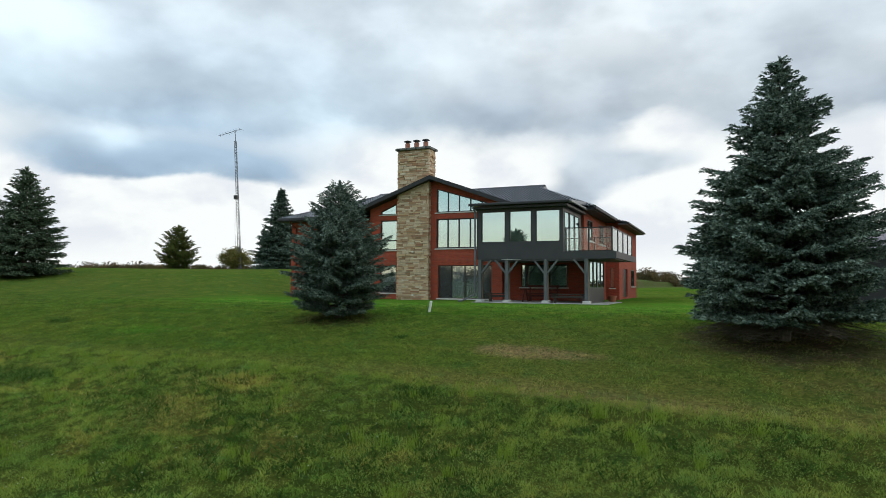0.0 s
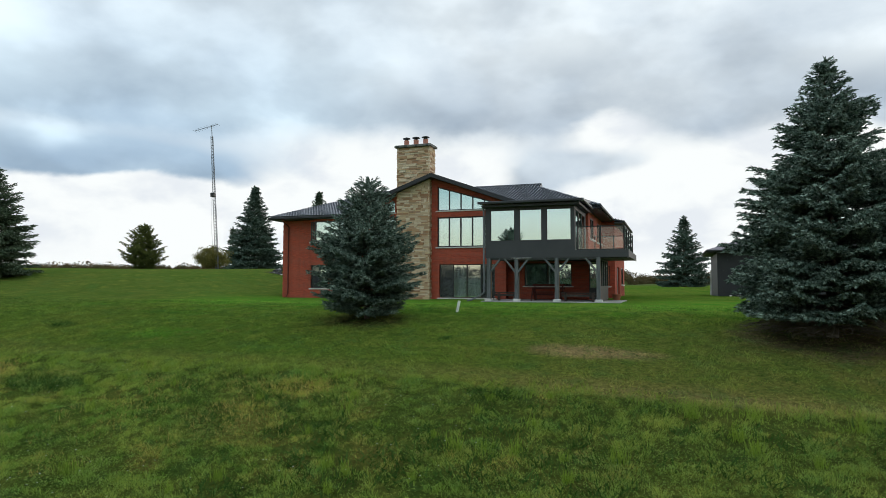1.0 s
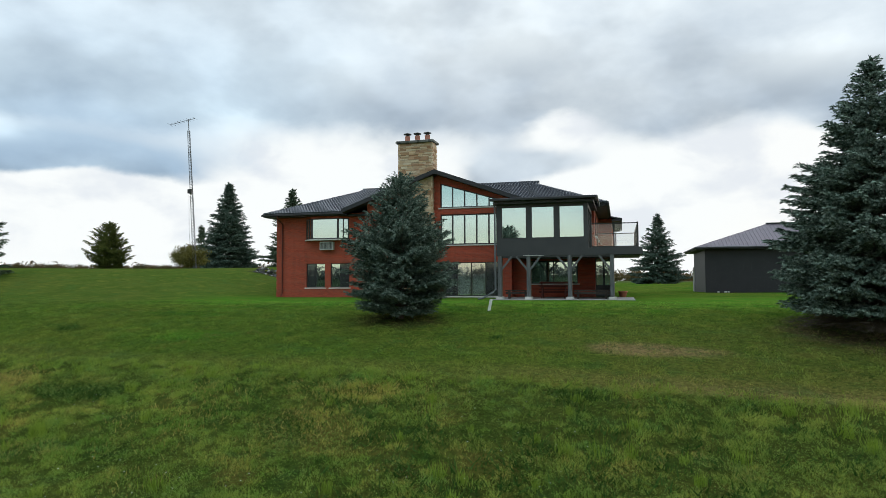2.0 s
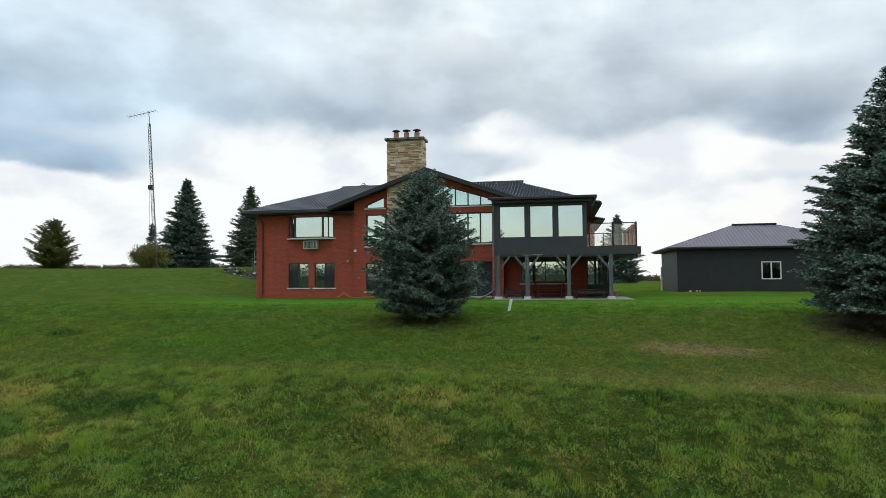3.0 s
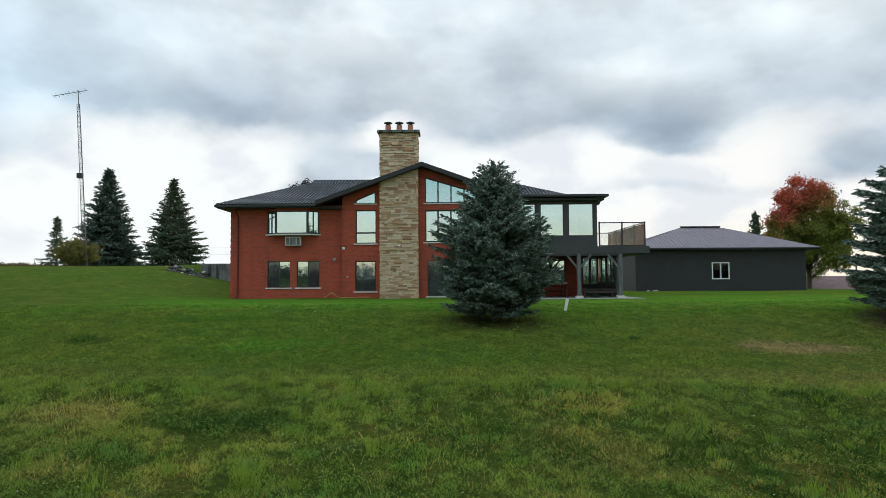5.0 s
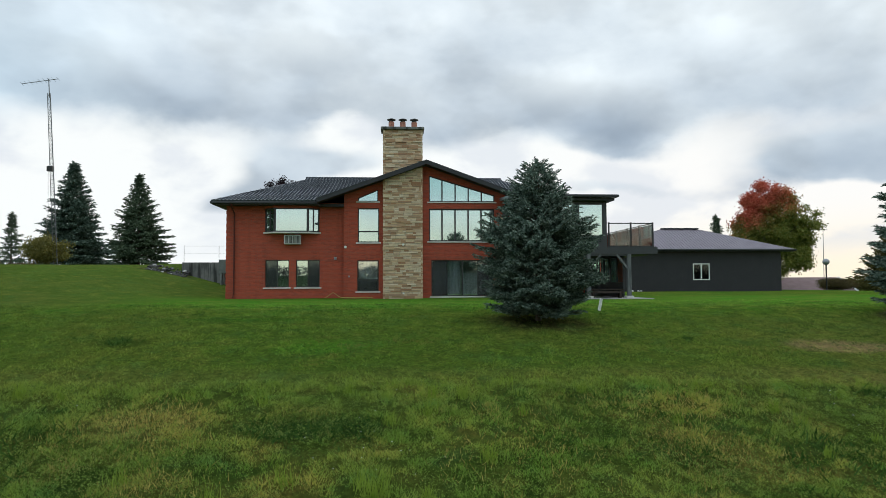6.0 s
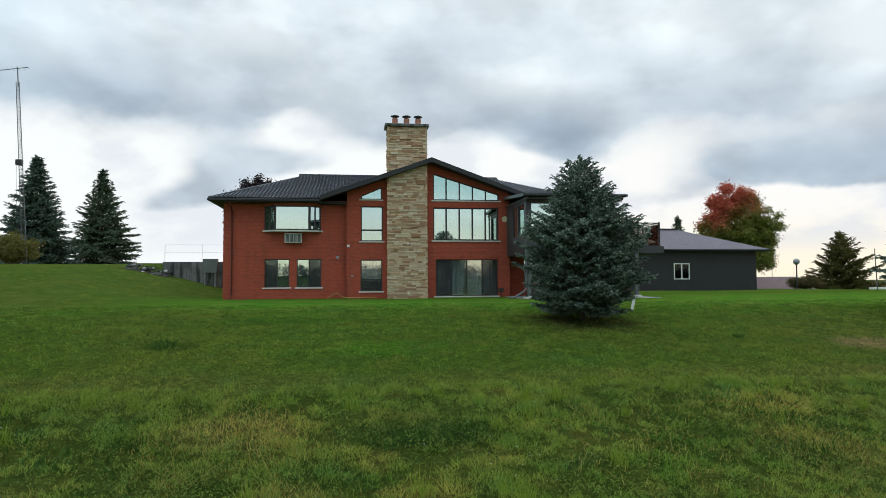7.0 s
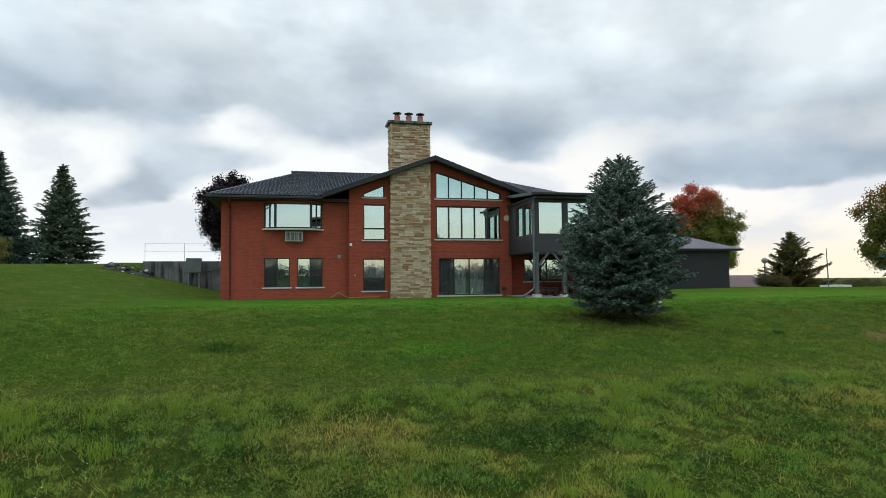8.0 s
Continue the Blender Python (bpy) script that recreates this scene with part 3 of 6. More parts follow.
def height(x, y):
    z = 0.0
    for (a, za), (b, zb) in zip(PROFILE, PROFILE[1:]):
        if a <= y <= b:
            z = za + (zb - za) * (y - a) / (b - a)
            break
    else:
        z = PROFILE[0][1]
    z += smooth(-11, -18, y) * (-0.028 * max(0.0, min(x, 60) - 3) + 0.010 * max(0.0, -max(x, -30) - 3))
    # hill beside and behind the left wing
    u = (-x - 10) * 0.026 + (y + 2) * 0.036
    hill = 2.3 * smooth(0, 1, u) * smooth(-9.5, -21, x) * smooth(-40, -12, y)
    hill += smooth(-14, -20, x) * 0.026 * max(0.0, min(y, 60) - 14)
    if y > 13.2 and x > -20.5:
        hill = max(hill, 2.36 * smooth(-7, -9, x))
    z += hill
    # land falls away beyond the outbuilding
    z -= 2.6 * smooth(36, 60, x) * smooth(14, 40, y)
    z += 0.3 * smooth(90, 500, math.hypot(x, y)) * (1 if y > 0 else 0)
    z += 0.55 * smooth(28, 46, y) * smooth(-6, 6, x) * smooth(44, 34, x)
    z += 0.03 * noise.noise((x * 0.25, y * 0.25, 0.0)) + 0.05 * noise.noise((x * 0.07, y * 0.07, 3.0))
    return z


def spaced():
    xs = [-1800, -1100, -700, -450, -300, -220, -160, -120, -95, -78] + [-66 + 1.0 * i for i in range(27)] + [-39 + 0.5 * i for i in range(165)] + [44 + 1.0 * i for i in range(22)] + [68, 76, 88, 104, 130, 170, 230, 320, 480, 720, 1100, 1800]
    ys = [-1200, -700, -420, -260, -170, -120, -90, -70, -58, -50, -45] + [-42 + 0.5 * i for i in range(180)] + [48 + 1.5 * i for i in range(16)] + [75, 82, 92, 106, 126, 155, 200, 270, 380, 560, 850, 1300, 2000, 3000]
    return xs, ys


def build_ground():
    xs, ys = spaced()
    co = [(x, y, height(x, y)) for y in ys for x in xs]
    w = len(xs)
    faces = [(j * w + i, j * w + i + 1, (j + 1) * w + i + 1, (j + 1) * w + i) for j in range(len(ys) - 1) for i in range(w - 1)]
    me = bpy.data.meshes.new("ground")
    me.from_pydata(co, [], faces)
    me.polygons.foreach_set("use_smooth", [True] * len(faces))
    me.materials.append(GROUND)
    return tagged(new("ground", me), "green lawn falling to a rough meadow in front", "ground", kind="structure")


ground = build_ground()


# ---- roofs ----
def sheet(name, poly, mat, parent, rows=0.36, wave=0.21, amp=0.055, step=0.055, ribs=False, label=""):
    """A pressed steel roof over a convex polygon whose first edge is the eave; tiles in rows, or long ribs."""
    P = [Vector(p) for p in poly]
    u = (P[1] - P[0]).normalized()
    nrm = (P[1] - P[0]).cross(P[-1] - P[0]).normalized()
    if nrm.z < 0:
        nrm = -nrm
    v = nrm.cross(u)
    if (P[-1] - P[0]).dot(v) < 0:
        v = -v
    us = [(p - P[0]).dot(u) for p in P]
    vs = [(p - P[0]).dot(v) for p in P]
    if ribs:
        offs = [0.0, wave * 0.08, wave * 0.16, wave * 0.24]
        hs = [0.0, amp, amp, 0.0]
        ul = [(k * wave + o, h) for k in range(int(min(us) / wave) - 1, int(max(us) / wave) + 2) for o, h in zip(offs, hs)]
        vl = [(min(vs) - 0.1, 0.0), (max(vs) + 0.1, 0.0)]
    else:
        hs = [0.0, 0.75 * amp, amp, 0.75 * amp]
        ul = [(k * wave + o * wave / 4, hs[o]) for k in range(int(min(us) / wave) - 1, int(max(us) / wave) + 2) for o in range(4)]
        vl = []
        k = int(min(vs) / rows) - 1
        while k * rows < max(vs) + rows:
            vl += [(k * rows + 0.004, step), (k * rows + rows, 0.0)]
            k += 1
    w = len(ul)
    co = [P[0] + u * a + v * b + nrm * (h + g) for b, g in vl for a, h in ul]
    faces = [(j * w + i, j * w + i + 1, (j + 1) * w + i + 1, (j + 1) * w + i) for j in range(len(vl) - 1) for i in range(w - 1)]
    me = bpy.data.meshes.new(name)
    me.from_pydata(co, [], faces)
    bm = bmesh.new()
    bm.from_mesh(me)
    centre = sum(P, Vector()) / len(P)
    for a, b in zip(P, P[1:] + P[:1]):
        side = (b - a).cross(nrm)
        if side.dot(centre - a) > 0:
            side = -side
        bmesh.ops.bisect_plane(bm, geom=bm.verts[:] + bm.edges[:] + bm.faces[:], dist=1e-5, plane_co=a, plane_no=side, clear_outer=True)
    bm.to_mesh(me)
    bm.free()
    me.materials.append(mat)
    ob = new(name, me)
    ob.parent = parent
    # solid deck below the steel
    bm = bmesh.new()
    lo = [bm.verts.new(p - nrm * 0.10) for p in P]
    hi = [bm.verts.new(p - nrm * 0.012) for p in P]
    bm.faces.new(lo)
    bm.faces.new(hi)
    for i in range(len(P)):
        j = (i + 1) % len(P)
        bm.faces.new((lo[i], lo[j], hi[j], hi[i]))
    part("roof_deck", bm, TRIM, ob)
    return tagged(ob, label)


# ---- house ----
house = thing("house", "two-storey red brick house with dark steel roof and tall stone chimney", "house")
T = 0.28                      # wall thickness
EAVE = 5.50
GX0, GX1 = -4.70, 4.60        # gable front
LX, RX, RX2 = -11.40, 9.45, 10.35        # side walls; rear block further out
BACK, FW = 14.0, 0.39         # rear wall, front of the wings


def window(holder, axis, at, u0, u1, z0, z1, cols=1, rails=(), sill=True, depth=0.07, glass=GLASS, mat=FRAME, name="window", face=-1, fw=0.06, label="", tops=None):
    """A framed window in a wall along the axis; at: the plane of the frame's outer face; face: the side it looks to. tops: (z, z) of a sloping head."""
    win = new(name)
    win.parent = holder
    if label:
        tagged(win, label)
    t0, t1 = tops or (z1, z1)

    def put(bm, a, b, c, d, e0, e1, t=0.0, thick=None):
        # a,b along the wall; c underside; top from e0 to e1
        th = depth if thick is None else thick
        y0, y1 = sorted((at - face * t, at - face * (t + th)))
        if axis == "x":
            slope_block(bm, a, b, y0, y1, c, d, e0, e1)
        else:
            hexa(bm, [(y0, a, c), (y1, a, c), (y1, b, d), (y0, b, d), (y0, a, e0), (y1, a, e0), (y1, b, e1), (y0, b, e1)])
    top = lambda u: t0 + (t1 - t0) * (u - u0) / (u1 - u0)
    bm = bmesh.new()
    put(bm, u0, u1, z0, z0, z0 + fw, z0 + fw)
    put(bm, u0, u1, t0 - fw, t1 - fw, t0, t1)
    put(bm, u0, u0 + fw, z0 + fw, z0 + fw, top(u0) - fw, top(u0 + fw) - fw)
    put(bm, u1 - fw, u1, z0 + fw, z0 + fw, top(u1 - fw) - fw, top(u1) - fw)
    part("frame", bm, mat, win)
    wdt = (u1 - u0) / cols
    for k in range(1, cols):
        bm = bmesh.new()
        c = u0 + k * wdt
        put(bm, c - fw * 0.6, c + fw * 0.6, z0 + fw, z0 + fw, top(c - fw * 0.6) - fw, top(c + fw * 0.6) - fw, 0.004)
        part("mullion", bm, mat, win)
    for r in rails:
        bm = bmesh.new()
        put(bm, u0 + fw, u1 - fw, r - fw * 0.7, r - fw * 0.7, r + fw * 0.7, r + fw * 0.7, 0.006)
        part("rail", bm, mat, win)
    for k in range(cols):
        a, b = u0 + k * wdt, u0 + (k + 1) * wdt
        a += fw if k == 0 else fw * 0.6
        b -= fw if k == cols - 1 else fw * 0.6
        for lo, hi in zip([z0 + fw, *[r + fw * 0.7 for r in rails]], [*[r - fw * 0.7 for r in rails], None]):
            bm = bmesh.new()
            put(bm, a, b, lo, lo, hi if hi else top(a) - fw, hi if hi else top(b) - fw, 0.035, 0.008)
            ob = part("pane", bm, glass, win)
            ob.visible_shadow = False
    if sill:
        bm = bmesh.new()
        a, b = sorted((at + face * 0.155, at - face * 0.06))
        if axis == "x":
            box(bm, u0 - 0.10, u1 + 0.10, a, b, z0 - 0.075, z0 - 0.004, 0.008)
        else:
            box(bm, a, b, u0 - 0.10, u1 + 0.10, z0 - 0.075, z0 - 0.004, 0.008)
        part("sill", bm, SILL, win, "pale stone sill")
    return win


def roof_under(x):
    return 7.64 - 0.36 * abs(x)


# openings: u0, u1, z0, z1
SLIDER = (0.30, 3.90, 0.10, 2.18)
MID = (0.165, 3.97, 3.26, 5.15)
LOWG, UPG = (-3.94, -2.72, 0.40, 2.17), (-3.92, -2.70, 3.20, 5.17)
W2A, W2B = (-9.20, -7.85, 0.64, 2.22), (-7.46, -6.11, 0.64, 2.22)
BAY = (-9.22, -6.14, 3.80, 5.20)
PORCHWIN = (5.60, 8.45, 0.85, 2.22)

# gable front
bm = bmesh.new()
walls_with_openings(bm, "x", 0.0, T, GX0, GX1, -0.3, 5.56, [SLIDER, MID, LOWG, UPG], (-2.76, 0.0, 4.0))
for a, b, lo in ((GX0, -3.92, 5.56), (-2.76, 0.165, 5.56), (4.0, GX1, 5.56)):
    if a < 0 < b:
        slope_block(bm, a, 0.0, 0.0, T, lo, lo, roof_under(a), roof_under(0))
        slope_block(bm, 0.0, b, 0.0, T, lo, lo, roof_under(0), roof_under(b))
    else:
        slope_block(bm, a, b, 0.0, T, lo, lo, roof_under(a), roof_under(b))
slope_block(bm, -3.92, -2.76, 0.0, T, 5.76, 6.26, roof_under(-3.92), roof_under(-2.76))
slope_block(bm, 0.165, 4.0, 0.0, T, 7.10, 5.95, roof_under(0.165), roof_under(4.0))
box(bm, GX0, GX0 + T, T, FW + 0.2, -0.3, 5.6)
box(bm, GX1 - T, GX1, T, FW + 0.4, -0.3, 5.6)
part("wall", welded(bm), BRICK, house, "red brick gable wall")
# wings, sides, rear
bm = bmesh.new()
walls_with_openings(bm, "x", FW, T, LX, GX0, -0.3, EAVE, [W2A, W2B, BAY])
part("wall", welded(bm), BRICK, house, "red brick wing wall")
bm = bmesh.new()
walls_with_openings(bm, "x", FW + 0.2, T, GX1, RX - T, -0.3, EAVE + 0.1, [PORCHWIN, (5.2, 9.0, 2.9, 5.0)])
part("wall", welded(bm), BRICK, house, "red brick wall behind the porch")
JOG = 8.2                     # the rear block stands out from here
SIDE = [(1.6, 3.4, 3.7, 5.0), (5.4, 7.4, 3.7, 5.0)]
SIDE2 = [(10.0, 12.3, 0.15, 2.2), (14.2, 16.2, 0.9, 2.2)]
bm = bmesh.new()
walls_with_openings(bm, "y", RX - T, T, FW + 0.2, JOG, -0.3, EAVE + 0.1, SIDE)
part("wall", welded(bm), BRICK, house, "red brick side wall")
bm = bmesh.new()
walls_with_openings(bm, "y", RX2 - T, T, JOG, 17.6, -0.3, EAVE - 0.1, SIDE2)
part("wall", welded(bm), BRICK, house)
bm = bmesh.new()
walls_with_openings(bm, "x", JOG, T, RX - T, RX2 - T, -0.3, EAVE - 0.1, [(9.74, 10.0, 0.8, 2.2)])
part("wall", welded(bm), BRICK, house)
bm = bmesh.new()
walls_with_openings(bm, "y", LX, T, FW + T, BACK, -0.3, EAVE, [])
part("wall", bm, BRICK, house, "red brick end wall")
bm = block(2.0, RX2 - T, 17.32, 17.6, -0.3, EAVE + 0.1)
part("wall", bm, BRICK, house)
bm = block(LX, RX - T, BACK, BACK + T, -0.3, EAVE)
part("wall", welded(bm), BRICK, house, "red brick rear wall")
# toothed corner bricks
for x, y in ((LX, FW), (GX0, 0.0)):
    for k in range(15):
        z = 0.15 + k * 0.36
        part("quoin", block(x - 0.014, x + 0.26, y - 0.012, y + 0.20, z, z + 0.18, 0.006), BRICK, house)
# floors and ceilings inside
bm = bmesh.new()
box(bm, LX + T, RX - T, FW + T, BACK, -0.12, 0.06)
box(bm, LX + T, RX - T, FW + T + 0.02, BACK, 2.45, 2.85)
box(bm, GX0 + T, GX1 - T, T, FW + T, -0.12, 0.06)
part("interior_floor", bm, FLOORING, house)
bm = bmesh.new()
box(bm, LX + T, GX0, FW + T, BACK, 5.40, 5.46)
box(bm, GX1, RX - T, FW + T + 0.2, BACK, 5.40, 5.46)
for x in (LX + T + 0.01, -5.2, 4.9):
    box(bm, x, x + 0.08, FW + T + 0.25, BACK - 0.02, 0.06, 5.38)
box(bm, LX + T, RX - T, 6.2, 6.3, 0.06, 5.38)
part("interior_wall", bm, PLASTER, house)

# windows of the front
window(house, "x", 0.10, *SLIDER, cols=4, glass=DOORGLASS, name="patio_door", sill=False, fw=0.055, label="dark-framed sliding patio door with curtains behind")
part("threshold", block(0.2, 4.0, -0.08, 0.16, 0.02, 0.096, 0.008), SILL, house)
window(house, "x", 0.10, *MID, cols=5, fw=0.075)
window(house, "x", 0.10, 0.165, 4.0, 5.56, 7.1, cols=5, tops=(7.10, 5.95), fw=0.065, label="sloping-headed window following the roof")
window(house, "x", 0.10, *LOWG, rails=(1.05,), glass=DOORGLASS)
window(house, "x", 0.10, *UPG, rails=(3.83,))
window(house, "x", 0.10, -3.92, -2.76, 5.56, 6.2, tops=(5.76, 6.26), fw=0.05, label="small triangular window under the roof")
window(house, "x", FW + 0.10, *W2A, cols=2, fw=0.05)
window(house, "x", FW + 0.10, *W2B, cols=2, fw=0.05)
window(house, "x", FW + 0.30, *PORCHWIN, cols=2, fw=0.05)
for u0, u1, z0, z1 in SIDE:
    window(house, "y", RX - 0.02, u0, u1, z0, z1, face=1, fw=0.06, cols=2 if u1 - u0 > 1.5 else 1)
window(house, "y", RX2 - 0.02, *SIDE2[1], face=1, fw=0.06)
window(house, "x", JOG + 0.06, 9.74, 10.0, 0.8, 2.2, fw=0.04)
u0, u1, z0, z1 = SIDE2[0]
door = new("side_door")
door.parent = house
tagged(door, "dark side door standing in a brick wall")
part("leaf", block(RX2 - 0.16, RX2 - 0.11, u0 + 0.04, u1 - 0.04, z0 + 0.01, z1 - 0.04), BLACK, door)
part("handle", block(RX2 - 0.11, RX2 - 0.06, u0 + 0.12, u0 + 0.16, 1.0, 1.14, 0.01), STEEL, door)

# dark insect screens over the sliding halves
for (u0, u1, z0, z1), y in (((0.36, 1.20, 0.16, 2.12), 0.085), ((3.02, 3.84, 0.16, 2.12), 0.085), ((-9.15, -8.55, 0.69, 2.17), FW + 0.085), ((-6.80, -6.16, 0.69, 2.17), FW + 0.085), ((-3.88, -2.78, 0.46, 1.0), 0.085)):
    part("screen", block(u0, u1, y, y + 0.006, z0, z1), SCREEN, house, "dark insect screen").visible_shadow = False

# bay window of the left wing
bay = new("bay_window")
bay.parent = house
tagged(bay, "dark-framed bay window with a large centre pane")
b0, b1, c0, c1, yb = BAY[0], BAY[1], -8.62, -6.74, FW - 0.42
foot = [(b0, FW + 0.02), (c0, yb), (c1, yb), (b1, FW + 0.02)]


def prism(bm, pts, z0, z1):
    lo, hi = [bm.verts.new((x, y, z0)) for x, y in pts], [bm.verts.new((x, y, z1)) for x, y in pts]
    bm.faces.new(lo[::-1])
    bm.faces.new(hi)
    for i in range(len(pts)):
        j = (i + 1) % len(pts)
        bm.faces.new((lo[i], lo[j], hi[j], hi[i]))


bm = bmesh.new()
prism(bm, [(b0 - 0.1, FW - 0.004), (c0 - 0.05, yb - 0.07), (c1 + 0.05, yb - 0.07), (b1 + 0.1, FW - 0.004)], 3.72, 3.80)
part("sill", bm, SILL, bay, "pale stone sill")
bm = bmesh.new()
prism(bm, [(b0 - 0.05, FW - 0.004), (c0 - 0.03, yb - 0.03), (c1 + 0.03, yb - 0.03), (b1 + 0.05, FW - 0.004)], 5.16, EAVE - 0.10)
part("head", bm, BRICK, bay, "red brick head")
for (xa, ya), (xb, yb2) in zip(foot, foot[1:]):
    ln = math.hypot(xb - xa, yb2 - ya)
    sash = new("sash")
    sash.parent = bay
    sash.matrix_local = pose(xa, ya, 0, 0, 0, math.degrees(math.atan2(yb2 - ya, xb - xa)))
    bm = bmesh.new()
    for a, b, c, d in ((0, ln, 3.80, 3.87), (0, ln, 5.09, 5.16), (0, 0.075, 3.87, 5.09), (ln - 0.075, ln, 3.87, 5.09)):
        box(bm, a, b, 0.0, 0.07, c, d)
    if ln < 1.2:
        box(bm, ln * 0.5 - 0.035, ln * 0.5 + 0.035, 0.004, 0.066, 3.87, 5.09)
    sub = part("sash_frame", bm, FRAME, None)
    sub.parent = sash
    sub = part("pane", block(0.075, ln - 0.075, 0.03, 0.038, 3.87, 5.09), GLASS, None)
    sub.parent = sash
    sub.visible_shadow = False

# window air conditioner
ac = thing("air_conditioner", "pale grey window air conditioner set through the brick wall", "air conditioner")
part("casing", block(-8.10, -7.17, FW - 0.30, FW + 0.05, 3.10, 3.64, 0.015), ACGREY, ac)
for k in range(4):
    x = -8.04 + k * 0.215
    part("grille", block(x, x + 0.18, FW - 0.314, FW - 0.298, 3.16, 3.58), OLDWALL, ac, "grey louvre panel")

# chimney
CX0, CX1, CY0, CY1, CTOP = -2.47, -0.21, -0.40, 0.62, 9.66
chim = new("chimney")
chim.parent = house
tagged(chim, "tall chimney of tan and brown ledge stone")
part("core", block(CX0 + 0.05, CX1 - 0.05, CY0 + 0.05, CY1 - 0.05, -0.2, CTOP), MORTAR, chim)
part("cap", block(CX0 - 0.13, CX1 + 0.10, CY0 - 0.12, CY1 + 0.12, CTOP, CTOP + 0.15, 0.02), OLDWALL, chim, "weathered concrete cap")
for k in range(3):
    x = -2.0 + k * 0.66
    fl = new("flue")
    fl.parent = chim
    bm = bmesh.new()
    tube(bm, [(x, 0.1, CTOP + 0.15), (x, 0.1, CTOP + 0.55)], 0.165, 14)
    part("clay_pot", bm, FLUE, None).parent = fl
    bm = bmesh.new()
    tube(bm, [(x, 0.1, CTOP + 0.55), (x, 0.1, CTOP + 0.66)], 0.12, 12)
    tube(bm, [(x, 0.1, CTOP + 0.66), (x, 0.1, CTOP + 0.70), (x, 0.1, CTOP + 0.77)], [0.25, 0.25, 0.06], 14)
    part("rain_cap", bm, BLACK, None).parent = fl

# roof
RY, RZ = 7.0, 8.0
FL, FR = (-12.0, -0.35, EAVE), (10.22, -0.35, EAVE)
BL, BR = (-12.0, 14.4, EAVE), (10.22, 14.4, EAVE)
RL, RR = (-7.85, RY, RZ), (5.45, RY, RZ)
gd = 0.34
gy = gd / ((RZ - EAVE) / (RY + 0.35))
GLf, GLb = (-7.85, RY - gy, RZ - gd), (-7.85, RY + gy, RZ - gd)
GRf, GRb = (5.45, RY - gy, RZ - gd), (5.45, RY + gy, RZ - gd)
VZ, VX = RZ - gd, 6.30
vy = -0.35 + (VZ - EAVE) / ((RZ - EAVE) / (RY + 0.35))
sheet("roof", [FL, (-VX, -0.35, EAVE), (-0.31, vy, VZ), GLf], ROOF, house, label="dark blue-grey steel tile roof")
sheet("roof", [(VX - 0.6, -0.35, EAVE), FR, GRf, (0.31, vy, VZ)], ROOF, house)
sheet("roof", [GLf, GRf, RR, RL], ROOF, house)
sheet("roof", [BL, BR, GRb, GLb], ROOF, house)
sheet("roof", [GLb, GRb, RR, RL], ROOF, house)
sheet("roof", [FL, BL, GLb, GLf], ROOF, house)
sheet("roof", [FR, BR, GRb, GRf], ROOF, house)
sheet("roof", [(10.22, JOG - 0.5, EAVE), (10.95, JOG - 0.5, EAVE - 0.16), (10.95, 17.9, EAVE - 0.16), (10.22, 17.9, EAVE)][::1], TRIM, house, ribs=True)
for g, b, r in ((GLf, GLb, RL), (GRf, GRb, RR)):
    bm = bmesh.new()
    s = -0.02 if g[0] < 0 else 0.02
    prism_pts = [g, b, r]
    lo = [bm.verts.new((p[0] - s * 4, p[1], p[2] - 0.01)) for p in prism_pts]
    hi = [bm.verts.new((p[0] + s, p[1], p[2] - 0.01)) for p in prism_pts]
    bm.faces.new(lo)
    bm.faces.new(hi)
    for i in range(3):
        bm.faces.new((lo[i], lo[(i + 1) % 3], hi[(i + 1) % 3], hi[i]))
    part("gablet", bm, STEEL, house, "small grey gablet at the ridge end")
GA = 7.77
gxl, gxr = -6.15, 5.75
yv = lambda z: -0.35 + (z - EAVE) / ((RZ - EAVE) / (RY + 0.35))
sheet("roof", [(0, -0.73, GA), (0, yv(GA), GA), (gxl, yv(GA + 0.36 * gxl) + 0.02, GA + 0.36 * gxl), (gxl, -0.73, GA + 0.36 * gxl)][::-1], ROOF, house)
sheet("roof", [(0, -0.73, GA), (0, yv(GA), GA), (gxr, yv(GA - 0.36 * gxr) + 0.02, GA - 0.36 * gxr), (gxr, -0.73, GA - 0.36 * gxr)][::-1], ROOF, house)
for a, b in ((gxl - 0.02, 0.0), (0.0, gxr + 0.02)):
    bm = bmesh.new()
    z = lambda x: GA - 0.36 * abs(x)
    slope_block(bm, a, b, -0.78, -0.74, z(a) - 0.15, z(b) - 0.15, z(a) + 0.105, z(b) + 0.105)
    part("rake_board", bm, TRIM, house)
for a, b in ((gxl, 0.0), (0.0, gxr)):
    bm = bmesh.new()
    slope_block(bm, a, b, -0.735, 0.0, z(a) - 0.145, z(b) - 0.145, z(a) - 0.105, z(b) - 0.105)
    part("soffit", bm, SOFFIT, house)
for a, b, w in (((-7.87, RY, RZ), (5.47, RY, RZ), 0.26), ((0, -0.76, GA), (0, 6.3, GA), 0.24), (FL, GLf, 0.22), (FR, GRf, 0.22)):
    bm = bmesh.new()
    beam(bm, Vector(a) + Vector((0, 0, 0.035)), Vector(b) + Vector((0, 0, 0.035)), w, 0.08)
    part("ridge_cap", bm, ROOF, house)
